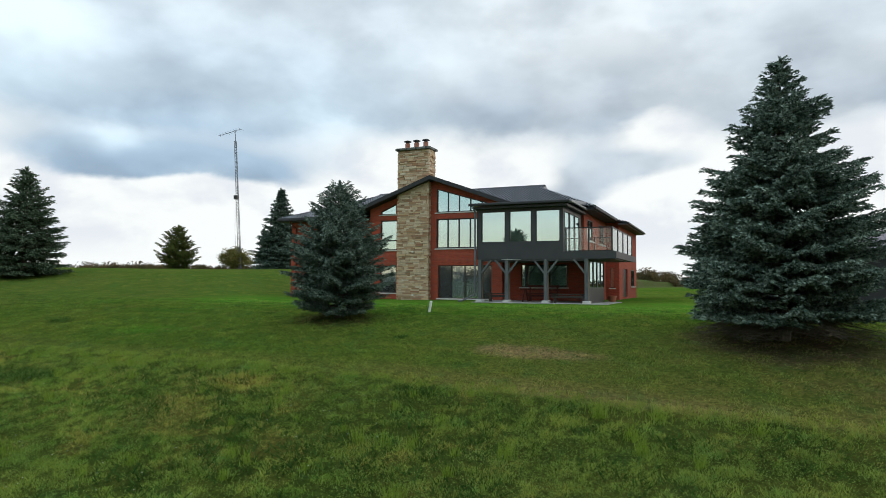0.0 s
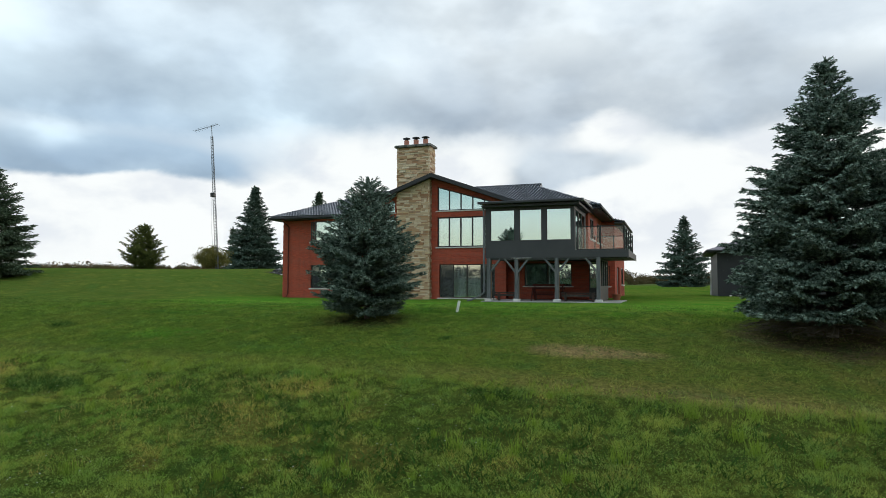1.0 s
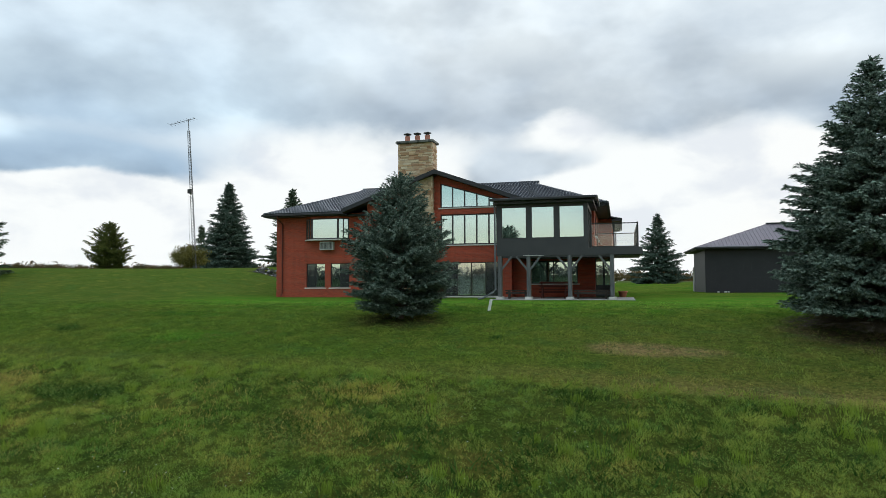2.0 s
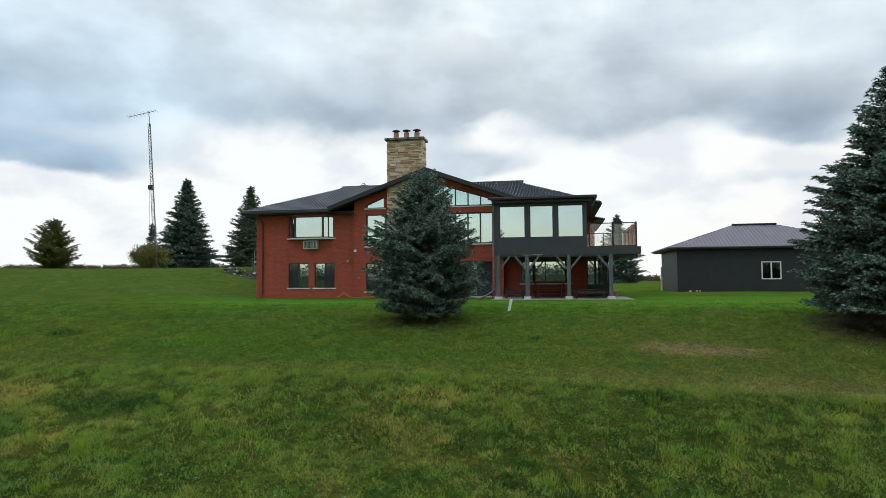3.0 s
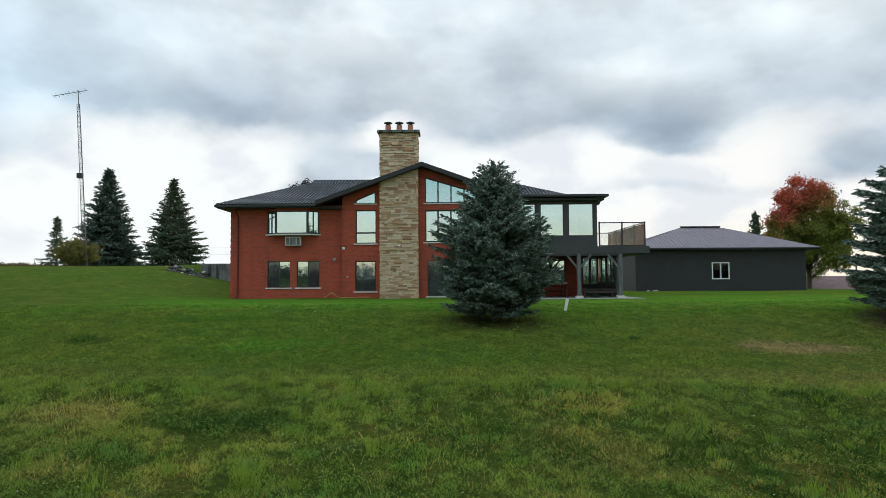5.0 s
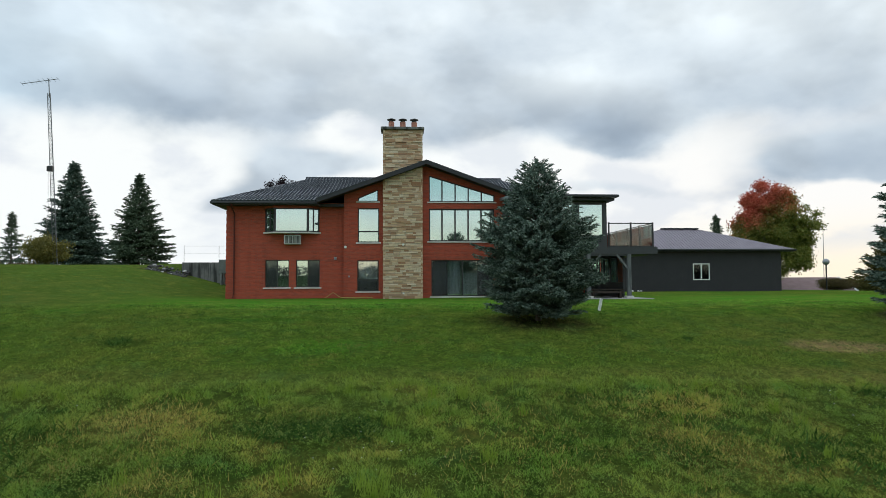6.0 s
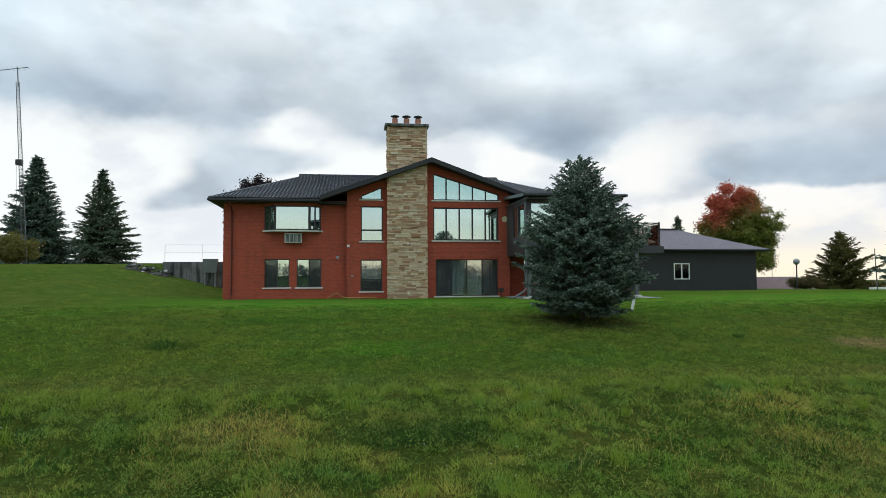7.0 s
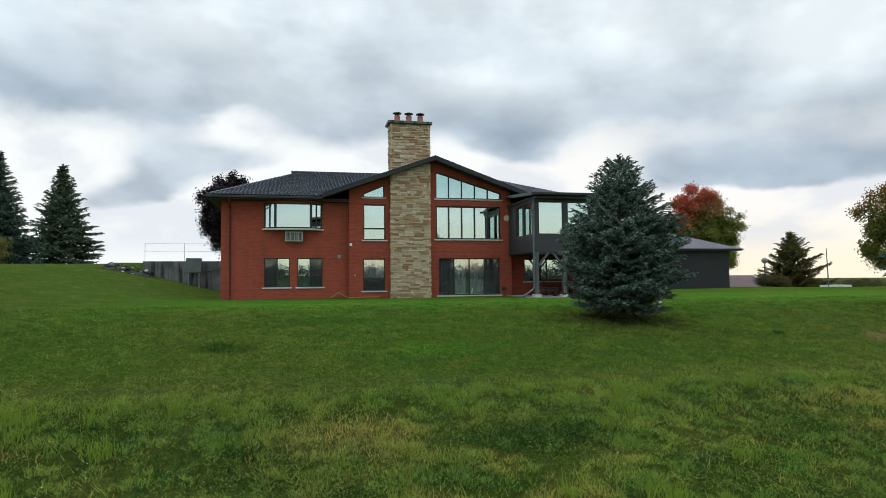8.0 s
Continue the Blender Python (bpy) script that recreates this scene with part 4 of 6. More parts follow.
for q in ((-12.0, gxl + 0.1, -0.33, FW, EAVE - 0.20, EAVE - 0.12), (-12.0, LX, FW, 14.4, EAVE - 0.20, EAVE - 0.12), (RX, 10.20, -0.3, JOG, EAVE - 0.17, EAVE - 0.10),
          (RX2, 10.93, JOG - 0.5, 17.9, EAVE - 0.36, EAVE - 0.26), (4.6, RX, -0.3, FW + 0.2, EAVE - 0.17, EAVE - 0.10)):
    part("soffit", block(*q), SOFFIT, house)
bm = bmesh.new()
box(bm, gxl - 0.0, GX0, 0.02, FW, 5.26, EAVE - 0.1)
part("fascia", bm, TRIM, house, "dark boxed fascia beside the gable")
bm = bmesh.new()
box(bm, -12.11, gxl, -0.46, -0.34, EAVE - 0.15, EAVE - 0.02, 0.02)
part("gutter", bm, TRIM, house)
bm = bmesh.new()
box(bm, -12.11, -12.0, -0.34, 14.4, EAVE - 0.15, EAVE - 0.02, 0.02)
part("gutter", bm, TRIM, house)
part("gutter", block(10.22, 10.33, -0.42, JOG - 0.51, EAVE - 0.13, EAVE + 0.0, 0.02), TRIM, house)
part("gutter", block(10.95, 11.06, JOG - 0.5, 17.9, EAVE - 0.30, EAVE - 0.16, 0.02), TRIM, house)
bm = bmesh.new()
tube(bm, [(-10.94, -0.40, EAVE - 0.15), (-10.94, -0.36, EAVE - 0.30), (-10.94, FW - 0.06, EAVE - 0.62), (-10.94, FW - 0.06, 0.25), (-10.94, FW - 0.25, 0.08)], 0.045, 8)
part("downspout", bm, REDWOOD, house, "brown-red downspout")
for x, y, zz2, s, m in ((-4.62, -0.05, 2.93, 0.07, WHITE), (-5.22, FW - 0.06, 2.30, 0.08, STEEL), (-4.40, -0.04, 1.25, 0.05, STEEL), (-1.32, CY0 - 0.03, 3.05, 0.055, WHITE), (-1.30, CY0 - 0.03, 0.28, 0.05, WHITE)):
    part("wall_fitting", block(x - s, x + s, y - 0.04, y + 0.06, zz2 - s, zz2 + s, 0.012), m, house)

# curtains behind the glass
def curtain(x0, x1, y, z0, z1, seed, mat=CURTAIN, label="pale grey curtain hanging in folds behind the glass"):
    rnd = random.Random(seed)
    bm = bmesh.new()
    k = max(6, int((x1 - x0) / 0.035))
    pts = [(x0 + (x1 - x0) * i / k, y + 0.035 * math.sin(i * 1.25 + rnd.random() * 0.6)) for i in range(k + 1)]
    lo, hi = [bm.verts.new((x, q, z0)) for x, q in pts], [bm.verts.new((x, q, z1)) for x, q in pts]
    lo2, hi2 = [bm.verts.new((x, q + 0.012, z0)) for x, q in pts], [bm.verts.new((x, q + 0.012, z1)) for x, q in pts]
    for i in range(k):
        bm.faces.new((lo[i], lo[i + 1], hi[i + 1], hi[i]))
        bm.faces.new((lo2[i + 1], lo2[i], hi2[i], hi2[i + 1]))
        bm.faces.new((hi[i], hi[i + 1], hi2[i + 1], hi2[i]))
    ob = part("curtain", bm, mat)
    return tagged(ob, label, "curtain", "curtains")


for i, (a, b, y, lo, hi) in enumerate(((1.02, 1.98, 0.30, 0.10, 2.25), (2.12, 2.98, 0.34, 0.10, 1.45), (0.36, 0.95, 0.32, 0.1, 2.25), (3.04, 3.86, 0.32, 0.1, 1.6), (-9.15, -8.5, FW + 0.30, 0.3, 2.3), (-8.2, -7.9, FW + 0.30, 0.3, 2.3), (-6.85, -6.2, FW + 0.30, 0.3, 2.3),
                                              (-7.4, -7.15, FW + 0.30, 0.3, 2.3), (-3.85, -2.8, 0.30, 0.9, 2.2), (-7.0, -6.72, FW + 0.40, 3.5, 5.2), (0.25, 0.9, 0.5, 2.9, 5.1))):
    if a < -6 and hi < 3:
        curtain(a, b, y, lo, hi, i, DARKCLOTH, "dark grey curtain hanging in folds behind the glass")
    else:
        curtain(a, b, y, lo, hi, i)
# door dial on the gable wall
bm = bmesh.new()
tube(bm, [(4.33, 0.02, 4.50), (4.33, -0.05, 4.50)], 0.17, 20)
tagged(part("wall_dial", bm, CREAM), "round cream dial hung on the brick wall", "dial")

# ---- sunroom, porch and balcony ----
SX0, SX1, SY = 4.45, 9.30, -4.05
FL0, FL1 = 2.36, 2.66
sun_room = thing("sunroom", "charcoal sunroom on timber posts with large panes", "sunroom")
FRONTW = [(4.72, 6.10, 3.28, 4.99), (6.33, 7.57, 3.28, 4.99), (7.80, 9.12, 3.28, 4.99)]
bm = bmesh.new()
walls_with_openings(bm, "x", SY, 0.16, SX0, SX1, FL0, 5.12, FRONTW)
part("wall", welded(bm), SIDING, sun_room, "charcoal front panel")
LEFTW = [(-3.75, -2.55, 3.28, 4.94), (-2.35, -1.3, 3.28, 4.94)]
bm = bmesh.new()
walls_with_openings(bm, "y", SX0, 0.16, SY + 0.16, 0.0, FL0, 5.12, LEFTW)
part("wall", welded(bm), SIDING, sun_room)
RIGHTW = [(-3.8, -2.6, 2.75, 4.94), (-2.5, -1.3, 2.75, 4.94), (-1.2, 0.0, 2.75, 4.94)]
bm = bmesh.new()
walls_with_openings(bm, "y", SX1 - 0.16, 0.16, SY + 0.16, FW + 0.34, FL0, 5.12, RIGHTW)
part("wall", welded(bm), SIDING, sun_room)
for u0, u1, z0, z1 in FRONTW:
    window(sun_room, "x", SY + 0.03, u0, u1, z0, z1, sill=False, fw=0.045)
for u0, u1, z0, z1 in LEFTW:
    window(sun_room, "y", SX0 + 0.03, u0, u1, z0, z1, sill=False, fw=0.045, face=-1)
for u0, u1, z0, z1 in RIGHTW:
    window(sun_room, "y", SX1 + 0.015, u0, u1, z0, z1, sill=False, fw=0.045, face=1)
bm = bmesh.new()
hexa(bm, [(SX0 - 0.16, SY - 0.5, 5.26), (SX1 + 0.42, SY - 0.5, 5.26), (SX1 + 0.42, 0.6, 5.68), (SX0 - 0.16, 0.6, 5.68), (SX0 - 0.16, SY - 0.5, 5.42), (SX1 + 0.42, SY - 0.5, 5.42), (SX1 + 0.42, 0.6, 5.84), (SX0 - 0.16, 0.6, 5.84)])
part("roof", bm, ROOF, sun_room, "low dark roof of the sunroom")
bm = bmesh.new()
box(bm, SX0 - 0.05, SX1 + 0.30, SY - 0.4, FW, 5.12, 5.24)
part("soffit", bm, SOFFIT, sun_room)
part("gutter", block(SX0 - 0.28, SX1 + 0.46, SY - 0.62, SY - 0.5, 5.27, 5.40, 0.02), TRIM, sun_room)
part("gutter", block(SX1 + 0.42, SX1 + 0.53, SY - 0.5, 0.0, 5.30, 5.42, 0.02), STEEL, sun_room, "pale edge flashing")
part("interior_wall", block(SX0 + 0.17, SX1 - 0.17, FW + 0.1, FW + 0.18, 2.7, 5.1), PLASTER, sun_room)
part("floor", block(SX0 + 0.16, SX1 - 0.16, SY + 0.16, FW + 0.1, FL0 + 0.02, FL1), FLOORING, sun_room)

balcony = thing("balcony", "charcoal balcony with glass-panelled railing", "balcony")
DX, DY1 = 12.0, 3.6
part("deck", block(SX1 + 0.01, DX - 0.05, SY + 0.05, DY1, FL0 + 0.06, FL1 + 0.03), GREYWOOD, balcony)
part("fascia", block(SX1, DX, SY - 0.005, SY + 0.05, FL0, FL1 + 0.08), SIDING, balcony)
part("fascia", block(DX - 0.05, DX, SY + 0.05, DY1, FL0 + 0.03, FL1 + 0.08), SIDING, balcony)


def rail_run(pts, bays, first=1):
    """Railing from pts[0] to pts[1] with that many glass bays."""
    a, b = Vector(pts[0]), Vector(pts[1])
    z0, z1 = FL1 + 0.08, 4.00
    for k in range(first, bays + 1):
        p = a + (b - a) * k / bays
        part("post", block(p.x - 0.035, p.x + 0.035, p.y - 0.035, p.y + 0.035, FL1 + 0.02, z1 + 0.02), BLACK, balcony)
    for k in range(bays):
        p, q = a + (b - a) * k / bays, a + (b - a) * (k + 1) / bays
        d = (q - p).normalized()
        pan = new("rail_panel")
        pan.parent = balcony
        for zz in (z1 - 0.03, z0 + 0.03):
            bm = bmesh.new()
            beam(bm, (*(p + d * 0.03).xy, zz), (*(q - d * 0.03).xy, zz), 0.045, 0.05)
            part("bar", bm, BLACK, pan)
        s = Vector((-d.y, d.x, 0)) * 0.005
        bm = bmesh.new()
        e, f = p + d * 0.06, q - d * 0.06
        hexa(bm, [(e.x - s.x, e.y - s.y, z0 + 0.06), (f.x - s.x, f.y - s.y, z0 + 0.06), (f.x + s.x, f.y + s.y, z0 + 0.06), (e.x + s.x, e.y + s.y, z0 + 0.06),
                  (e.x - s.x, e.y - s.y, z1 - 0.08), (f.x - s.x, f.y - s.y, z1 - 0.08), (f.x + s.x, f.y + s.y, z1 - 0.08), (e.x + s.x, e.y + s.y, z1 - 0.08)])
        part("glass_panel", bm, CLEAR, pan).visible_shadow = False


rail_run([(SX1 + 0.12, SY + 0.06, 0), (DX - 0.22, SY + 0.06, 0)], 2, 0)
rail_run([(DX - 0.22, SY + 0.06, 0), (DX - 0.22, DY1 - 0.05, 0)], 4)
rail_run([(DX - 0.22, DY1 - 0.05, 0), (RX + 0.06, DY1 - 0.05, 0)], 2)

# porch posts with knee braces
PX = (4.62, 6.17, 8.33, 10.48)
for i, x in enumerate(PX):
    post = thing("porch_post", "grey weathered timber porch post with knee braces on a concrete block", "post", "porch posts")
    part("footing", block(x - 0.19, x + 0.19, -4.14, -3.70, -0.12, 0.17, 0.015), SILL, post, "pale concrete footing")
    part("shaft", block(x - 0.10, x + 0.10, -4.04, -3.86, 0.17, FL0, 0.012), GREYWOOD, post)
    part("rear_ply", block(x + 0.00, x + 0.11, -3.82, -3.72, 0.17, FL0, 0.01), BROWNWOOD, post, "brown rear timber")
    for s in (-1, 1):
        if (i == 0 and s < 0) or (i == 3 and s > 0):
            continue
        bm = bmesh.new()
        beam(bm, (x + s * 0.08, -3.95, 1.62), (x + s * 0.66, -3.95, 2.34), 0.10, 0.12, (0, 1, 0))
        part("brace", bm, GREYWOOD, post)
part("beam", block(SX0 + 0.1, 10.6, -4.0, -3.82, FL0 - 0.10, FL0 + 0.0), SIDING, sun_room)
part("porch_ceiling", block(SX0 + 0.1, DX - 0.1, -3.8, FW + 0.19, FL0 - 0.03, FL0 + 0.02), SOFFIT, sun_room)
part("ceiling_trim", block(5.9, 7.0, SY - 0.03, SY - 0.006, FL0 - 0.012, FL0 + 0.012), SILL, sun_room, "pale strip of flashing")
# lower glazed screen at the end of the porch
screen = thing("porch_screen", "charcoal framed glass screen closing the porch end", "screen")
part("base_panel", block(10.42, 10.50, -3.2, 1.2, 0.06, 0.80), SIDING, screen)
for k in range(4):
    y = -3.2 + k * 1.1
    window(screen, "y", 10.50, y, y + 1.1, 0.80, 2.32, face=1, sill=False, fw=0.07, mat=SIDING)
part("base_panel", block(9.46, 10.42, 0.72, 0.80, 0.06, 0.70), SIDING, screen)
for k in range(2):
    window(screen, "x", 0.72, 9.46 + k * 0.48, 9.94 + k * 0.48, 0.70, 2.32, sill=False, fw=0.06, mat=SIDING)
part("patio", block(4.3, 11.6, -4.5, FW + 0.2, -0.25, 0.045, 0.02), CONCRETE, None).name = "patio_slab"
tagged(bpy.data.objects["patio_slab"], "flat grey concrete patio slab under the porch", "patio", kind="structure")


def bench(x0, x1, y, mat, label, back=False):
    b = thing("bench", label, "bench", "porch benches")
    for k, yy in enumerate((y, y + 0.17)):
        part("seat_board", block(x0, x1, yy, yy + 0.15, 0.47, 0.52, 0.006), mat, b)
    part("front_rail", block(x0 + 0.02, x1 - 0.02, y + 0.02, y + 0.06, 0.30, 0.42), mat, b)
    for x in (x0 + 0.15, x1 - 0.25):
        part("leg", block(x, x + 0.10, y + 0.03, y + 0.29, 0.045, 0.47), mat, b)
    if back:
        for zz in (0.66, 0.84):
            part("back_slat", block(x0, x1, y + 0.33, y + 0.36, zz, zz + 0.12), mat, b)
        for x in (x0 + 0.1, x1 - 0.17):
            part("back_post", block(x, x + 0.07, y + 0.36, y + 0.41, 0.52, 0.98), mat, b)
    return b


bench(8.5, 10.35, -3.6, DARKWOOD, "long dark timber bench between porch posts")
bench(4.8, 6.1, -3.4, DARKWOOD, "dark brown timber bench between porch posts")
bench(6.3, 8.2, -0.7, REDWOOD, "dark red timber bench by the porch wall", True)
table = thing("picnic_table", "dark red timber picnic table under the porch", "table")
for k in range(5):
    part("top_board", block(6.5, 8.2, -2.6 + k * 0.16, -2.46 + k * 0.16, 0.72, 0.76, 0.005), REDWOOD, table)
for x in (6.7, 7.95):
    bm = bmesh.new()
    beam(bm, (x, -2.75, 0.045), (x, -2.3, 0.72), 0.09, 0.05, (1, 0, 0))
    part("leg", bm, REDWOOD, table)
    bm = bmesh.new()
    beam(bm, (x, -1.65, 0.045), (x, -2.1, 0.72), 0.09, 0.05, (1, 0, 0))
    part("leg", bm, REDWOOD, table)
# downspout at the porch corner
bm = bmesh.new()
tube(bm, [(4.40, -4.5, 5.2), (4.40, -4.2, 5.0), (4.40, -4.12, 0.55), (4.28, -4.2, 0.40), (3.75, -4.35, 0.10), (3.5, -4.4, 0.06)], 0.05, 8)
tagged(part("downspout", bm, MASTGREY), "grey downspout with a kicked-out foot at the porch corner", "downspout")


def pot(x, y, r, h, label):
    bm = bmesh.new()
    z = 0.045
    tube(bm, [(x, y, z), (x, y, z + h * 0.8), (x, y, z + h * 0.8), (x, y, z + h)], [r * 0.7, r * 0.95, r * 1.08, r * 1.08], 16)
    return tagged(part("flower_pot", bm, TERRA), label, "flower pot")


pot(11.0, 0.9, 0.26, 0.34, "terracotta flower pot on the patio slab")
# small floodlight by the patio door
fl = thing("garden_light", "small black garden floodlight on a short stake", "garden light", at=(3.95, -0.55, 0))
bm = bmesh.new()
tube(bm, [(0, 0, -0.1), (0, 0, 0.35)], 0.025, 8)
part("stake", bm, BLACK, fl)
part("lamp_head", block(-0.14, 0.14, -0.10, 0.06, 0.33, 0.55, 0.02), BLACK, fl)
# hose along the wall
bm = bmesh.new()
pts = [(-5.75 + 0.16 * k, -0.12 - 0.25 * math.sin(k * 0.22), 0.06 + (0.28 * math.exp(-((k - 3) / 1.6) ** 2))) for k in range(20)]
tube(bm, pts, 0.022, 6)
tagged(part("garden_hose", bm, YELLOW), "yellow garden hose lying along the foot of the wall", "hose")
# leaning white pipe in the lawn
bm = bmesh.new()
z0 = height(5.91, -13.35)
tube(bm, [(5.85, -13.35, z0 - 0.2), (5.99, -13.35, z0 + 0.44)], 0.055, 12)
tagged(part("standpipe", bm, WHITE), "short leaning white pipe standing in the lawn", "pipe")

# ---- outbuilding ----
gar = thing("outbuilding", "long charcoal ribbed-metal outbuilding with hipped roof", "outbuilding")
G = dict(x0=17.5, x1=32.0, y0=17.5, y1=25.4, ev=3.62)
GW = (24.0, 25.5, 0.98, 2.43)
bm = bmesh.new()
walls_with_openings(bm, "x", G["y0"], 0.2, G["x0"], G["x1"], -0.4, G["ev"], [GW])
walls_with_openings(bm, "y", G["x0"], 0.2, G["y0"] + 0.2, G["y1"], -0.4, G["ev"], [])
walls_with_openings(bm, "y", G["x1"] - 0.2, 0.2, G["y0"] + 0.2, G["y1"], -1.5, G["ev"], [])
box(bm, G["x0"], G["x1"], G["y1"], G["y1"] + 0.2, -1.5, G["ev"])
part("wall", welded(bm), GWALL, gar)
bm = bmesh.new()
x = G["x0"] + 0.15
while x < G["x1"] - 0.1:
    if not (GW[0] - 0.1 < x < GW[1] + 0.1):
        box(bm, x, x + 0.03, G["y0"] - 0.006, G["y0"] - 0.001, 0.0, G["ev"] - 0.02)
    else:
        box(bm, x, x + 0.03, G["y0"] - 0.006, G["y0"] - 0.001, 0.0, GW[2] - 0.1)
        box(bm, x, x + 0.03, G["y0"] - 0.006, G["y0"] - 0.001, GW[3] + 0.1, G["ev"] - 0.02)
    x += 0.30
part("ribbing", bm, GWALL, gar, kind="stuff")
part("corner_trim", block(G["x0"] - 0.12, G["x0"] - 0.002, G["y1"] - 0.2, G["y1"] + 0.12, -0.2, 2.2), SILL, gar, "pale post at the rear corner")
window(gar, "x", G["y0"] - 0.03, *GW, cols=2, sill=False, glass=DIMGLASS, mat=WHITE, fw=0.085, depth=0.1, label="white-framed sliding window")
part("interior_panel", block(GW[0] - 1, GW[1] + 1, G["y0"] + 1.4, G["y0"] + 1.5, 0.0, 3.4), GWALL, gar)
e0, e1, f0, f1, ez = 16.75, 32.95, 16.85, 26.1, 3.66
r0, r1, ry, rz = (23.0, 21.6, 5.76), (26.4, 21.6, 5.76), 21.6, 5.76
sheet("roof", [(e0, f0, ez), (e1, f0, ez), r1, r0], GROOF, gar, ribs=True, wave=0.3, amp=0.03, label="purple-grey ribbed steel roof")
sheet("roof", [(e0, f1, ez), (e1, f1, ez), r1, r0], GROOF, gar, ribs=True, wave=0.3, amp=0.03)
sheet("roof", [(e0, f0, ez), (e0, f1, ez), r0], GROOF, gar, ribs=True, wave=0.3, amp=0.03)
sheet("roof", [(e1, f0, ez), (e1, f1, ez), r1], GROOF, gar, ribs=True, wave=0.3, amp=0.03)
bm = bmesh.new()
beam(bm, (22.9, ry, rz + 0.05), (26.5, ry, rz + 0.05), 0.3, 0.1)
part("ridge_cap", bm, TRIM, gar)
part("soffit", block(e0 + 0.02, e1 - 0.02, f0 + 0.02, f1 - 0.02, ez - 0.20, ez - 0.13), SOFFIT, gar)
part("gutter", block(e0 - 0.1, e1 + 0.1, f0 - 0.11, f0, ez - 0.13, ez - 0.01, 0.02), TRIM, gar)
part("drip_edge", block(e0, e1, f0 - 0.03, f0 + 0.01, ez - 0.008, ez + 0.025), STEEL, gar, "pale drip edge")
part("gutter", block(e1, e1 + 0.11, f0, f1, ez - 0.13, ez - 0.01, 0.02), TRIM, gar)
part("gutter", block(e0 - 0.11, e0, f0, f1, ez - 0.13, ez - 0.01, 0.02), TRIM, gar)
rnd = random.Random(4)


def rock(name, x, y, z, r, mat, label, category, group, squash=0.65):
    bm = bmesh.new()
    bmesh.ops.create_icosphere(bm, subdivisions=2, radius=r)
    s = rnd.random() * 50
    for v in bm.verts:
        v.co *= 1 + 0.35 * noise.noise(v.co / r * 0.9 + Vector((s, s, s)))
        v.co.z *= squash
        v.co += Vector((x, y, z))
    return tagged(part(name, bm, mat), label, category, group)


for x in (18.4, 18.9, 19.15):
    rock("stone", x, 17.0, 0.05, 0.09 + 0.04 * rnd.random(), SILL, "pale stone lying at the foot of the dark wall", "stone", "wall-foot stones")

# ---- retaining wall, upper terrace and mast ----
ret = thing("retaining_wall", "weathered grey concrete retaining wall with a wire railing", "retaining wall", kind="structure")
for a, b in ((-18.0, -15.9), (-15.88, -13.7), (-13.68, -11.45)):
    part("panel", block(a, b, 12.9, 13.2, 0.0, 2.45, 0.015), OLDWALL, ret)
for x in (-17.9, -15.3, -12.8):
    bm = bmesh.new()
    tube(bm, [(x, 13.05, 2.45), (x, 13.05, 3.72)], 0.014, 6)
    part("rail_post", bm, STEEL, ret)
for zz in (3.70, 3.15):
    bm = bmesh.new()
    tube(bm, [(-17.9, 13.05, zz), (-11.4, 13.05, zz)], 0.007, 6)
    part("wire", bm, STEEL, ret)
for k in range(130):
    x = -17.3 - 2.9 * rnd.random()
    y = 12.8 - 1.3 * rnd.random()
    rock("boulder", x, y, height(x, y) - 0.02 + 0.34 * max(0, y - 11.9), 0.07 + 0.10 * rnd.random() ** 2, DARKSTONE if k % 8 else CONCRETE, "rough fieldstone in a heap beside the retaining wall", "boulder", "fieldstones")
hp = thing("heat_pump", "grey-green heat pump cabinet on a stand by the retaining wall", "heat pump")
part("cabinet", block(-15.05, -14.05, 12.1, 12.6, 1.62, 2.64, 0.02), ACGREEN, hp)
for x in (-14.9, -14.2):
    part("stand_leg", block(x - 0.04, x + 0.04, 12.2, 12.5, 0.4, 1.62), STEEL, hp)
bm = bmesh.new()
tube(bm, [(-14.05, 12.4, 1.8), (-13.5, 12.6, 1.70), (-12.8, 12.8, 2.00), (-12.5, 12.85, 2.2)], 0.035, 6)
part("hose", bm, BLACK, hp)

mast = thing("antenna_mast", "tall slender lattice antenna mast leaning slightly", "antenna mast")
A, B = Vector((-27.45, 13.4, height(-27.45, 13.4) - 0.1)), Vector((-28.05, 12.95, 15.3))
ax = (B - A).normalized()
s1 = ax.cross(Vector((0, 1, 0))).normalized()
s2 = ax.cross(s1)


def leg(k, f):
    r = 0.18 * (1 - 0.30 * f)
    a = 2 * math.pi * k / 3 + 0.4
    return A + (B - A) * f + (s1 * math.cos(a) + s2 * math.sin(a)) * r


for k in range(3):
    bm = bmesh.new()
    tube(bm, [leg(k, f / 8) for f in range(9)], 0.023, 6)
    part("leg", bm, MASTGREY, mast)
bm = bmesh.new()
for i in range(44):
    f, g = i / 44, (i + 1) / 44
    for k in range(3):
        tube(bm, [leg(k, f), leg((k + 1) % 3, g)], 0.011, 4)
        tube(bm, [leg(k, f), leg((k + 1) % 3, f)], 0.010, 4)
part("lattice", bm, MASTGREY, mast, kind="stuff")
bm = bmesh.new()
tube(bm, [B - ax * 0.3, B + ax * 1.1], 0.035, 8)
part("stub_pole", bm, MASTGREY, mast)
tip = B + ax * 1.0
yag = new("aerial")
yag.parent = mast
e = tip + Vector((-1.75, -0.35, -0.42))
w = tip + Vector((0.62, 0.12, 0.15))
bm = bmesh.new()
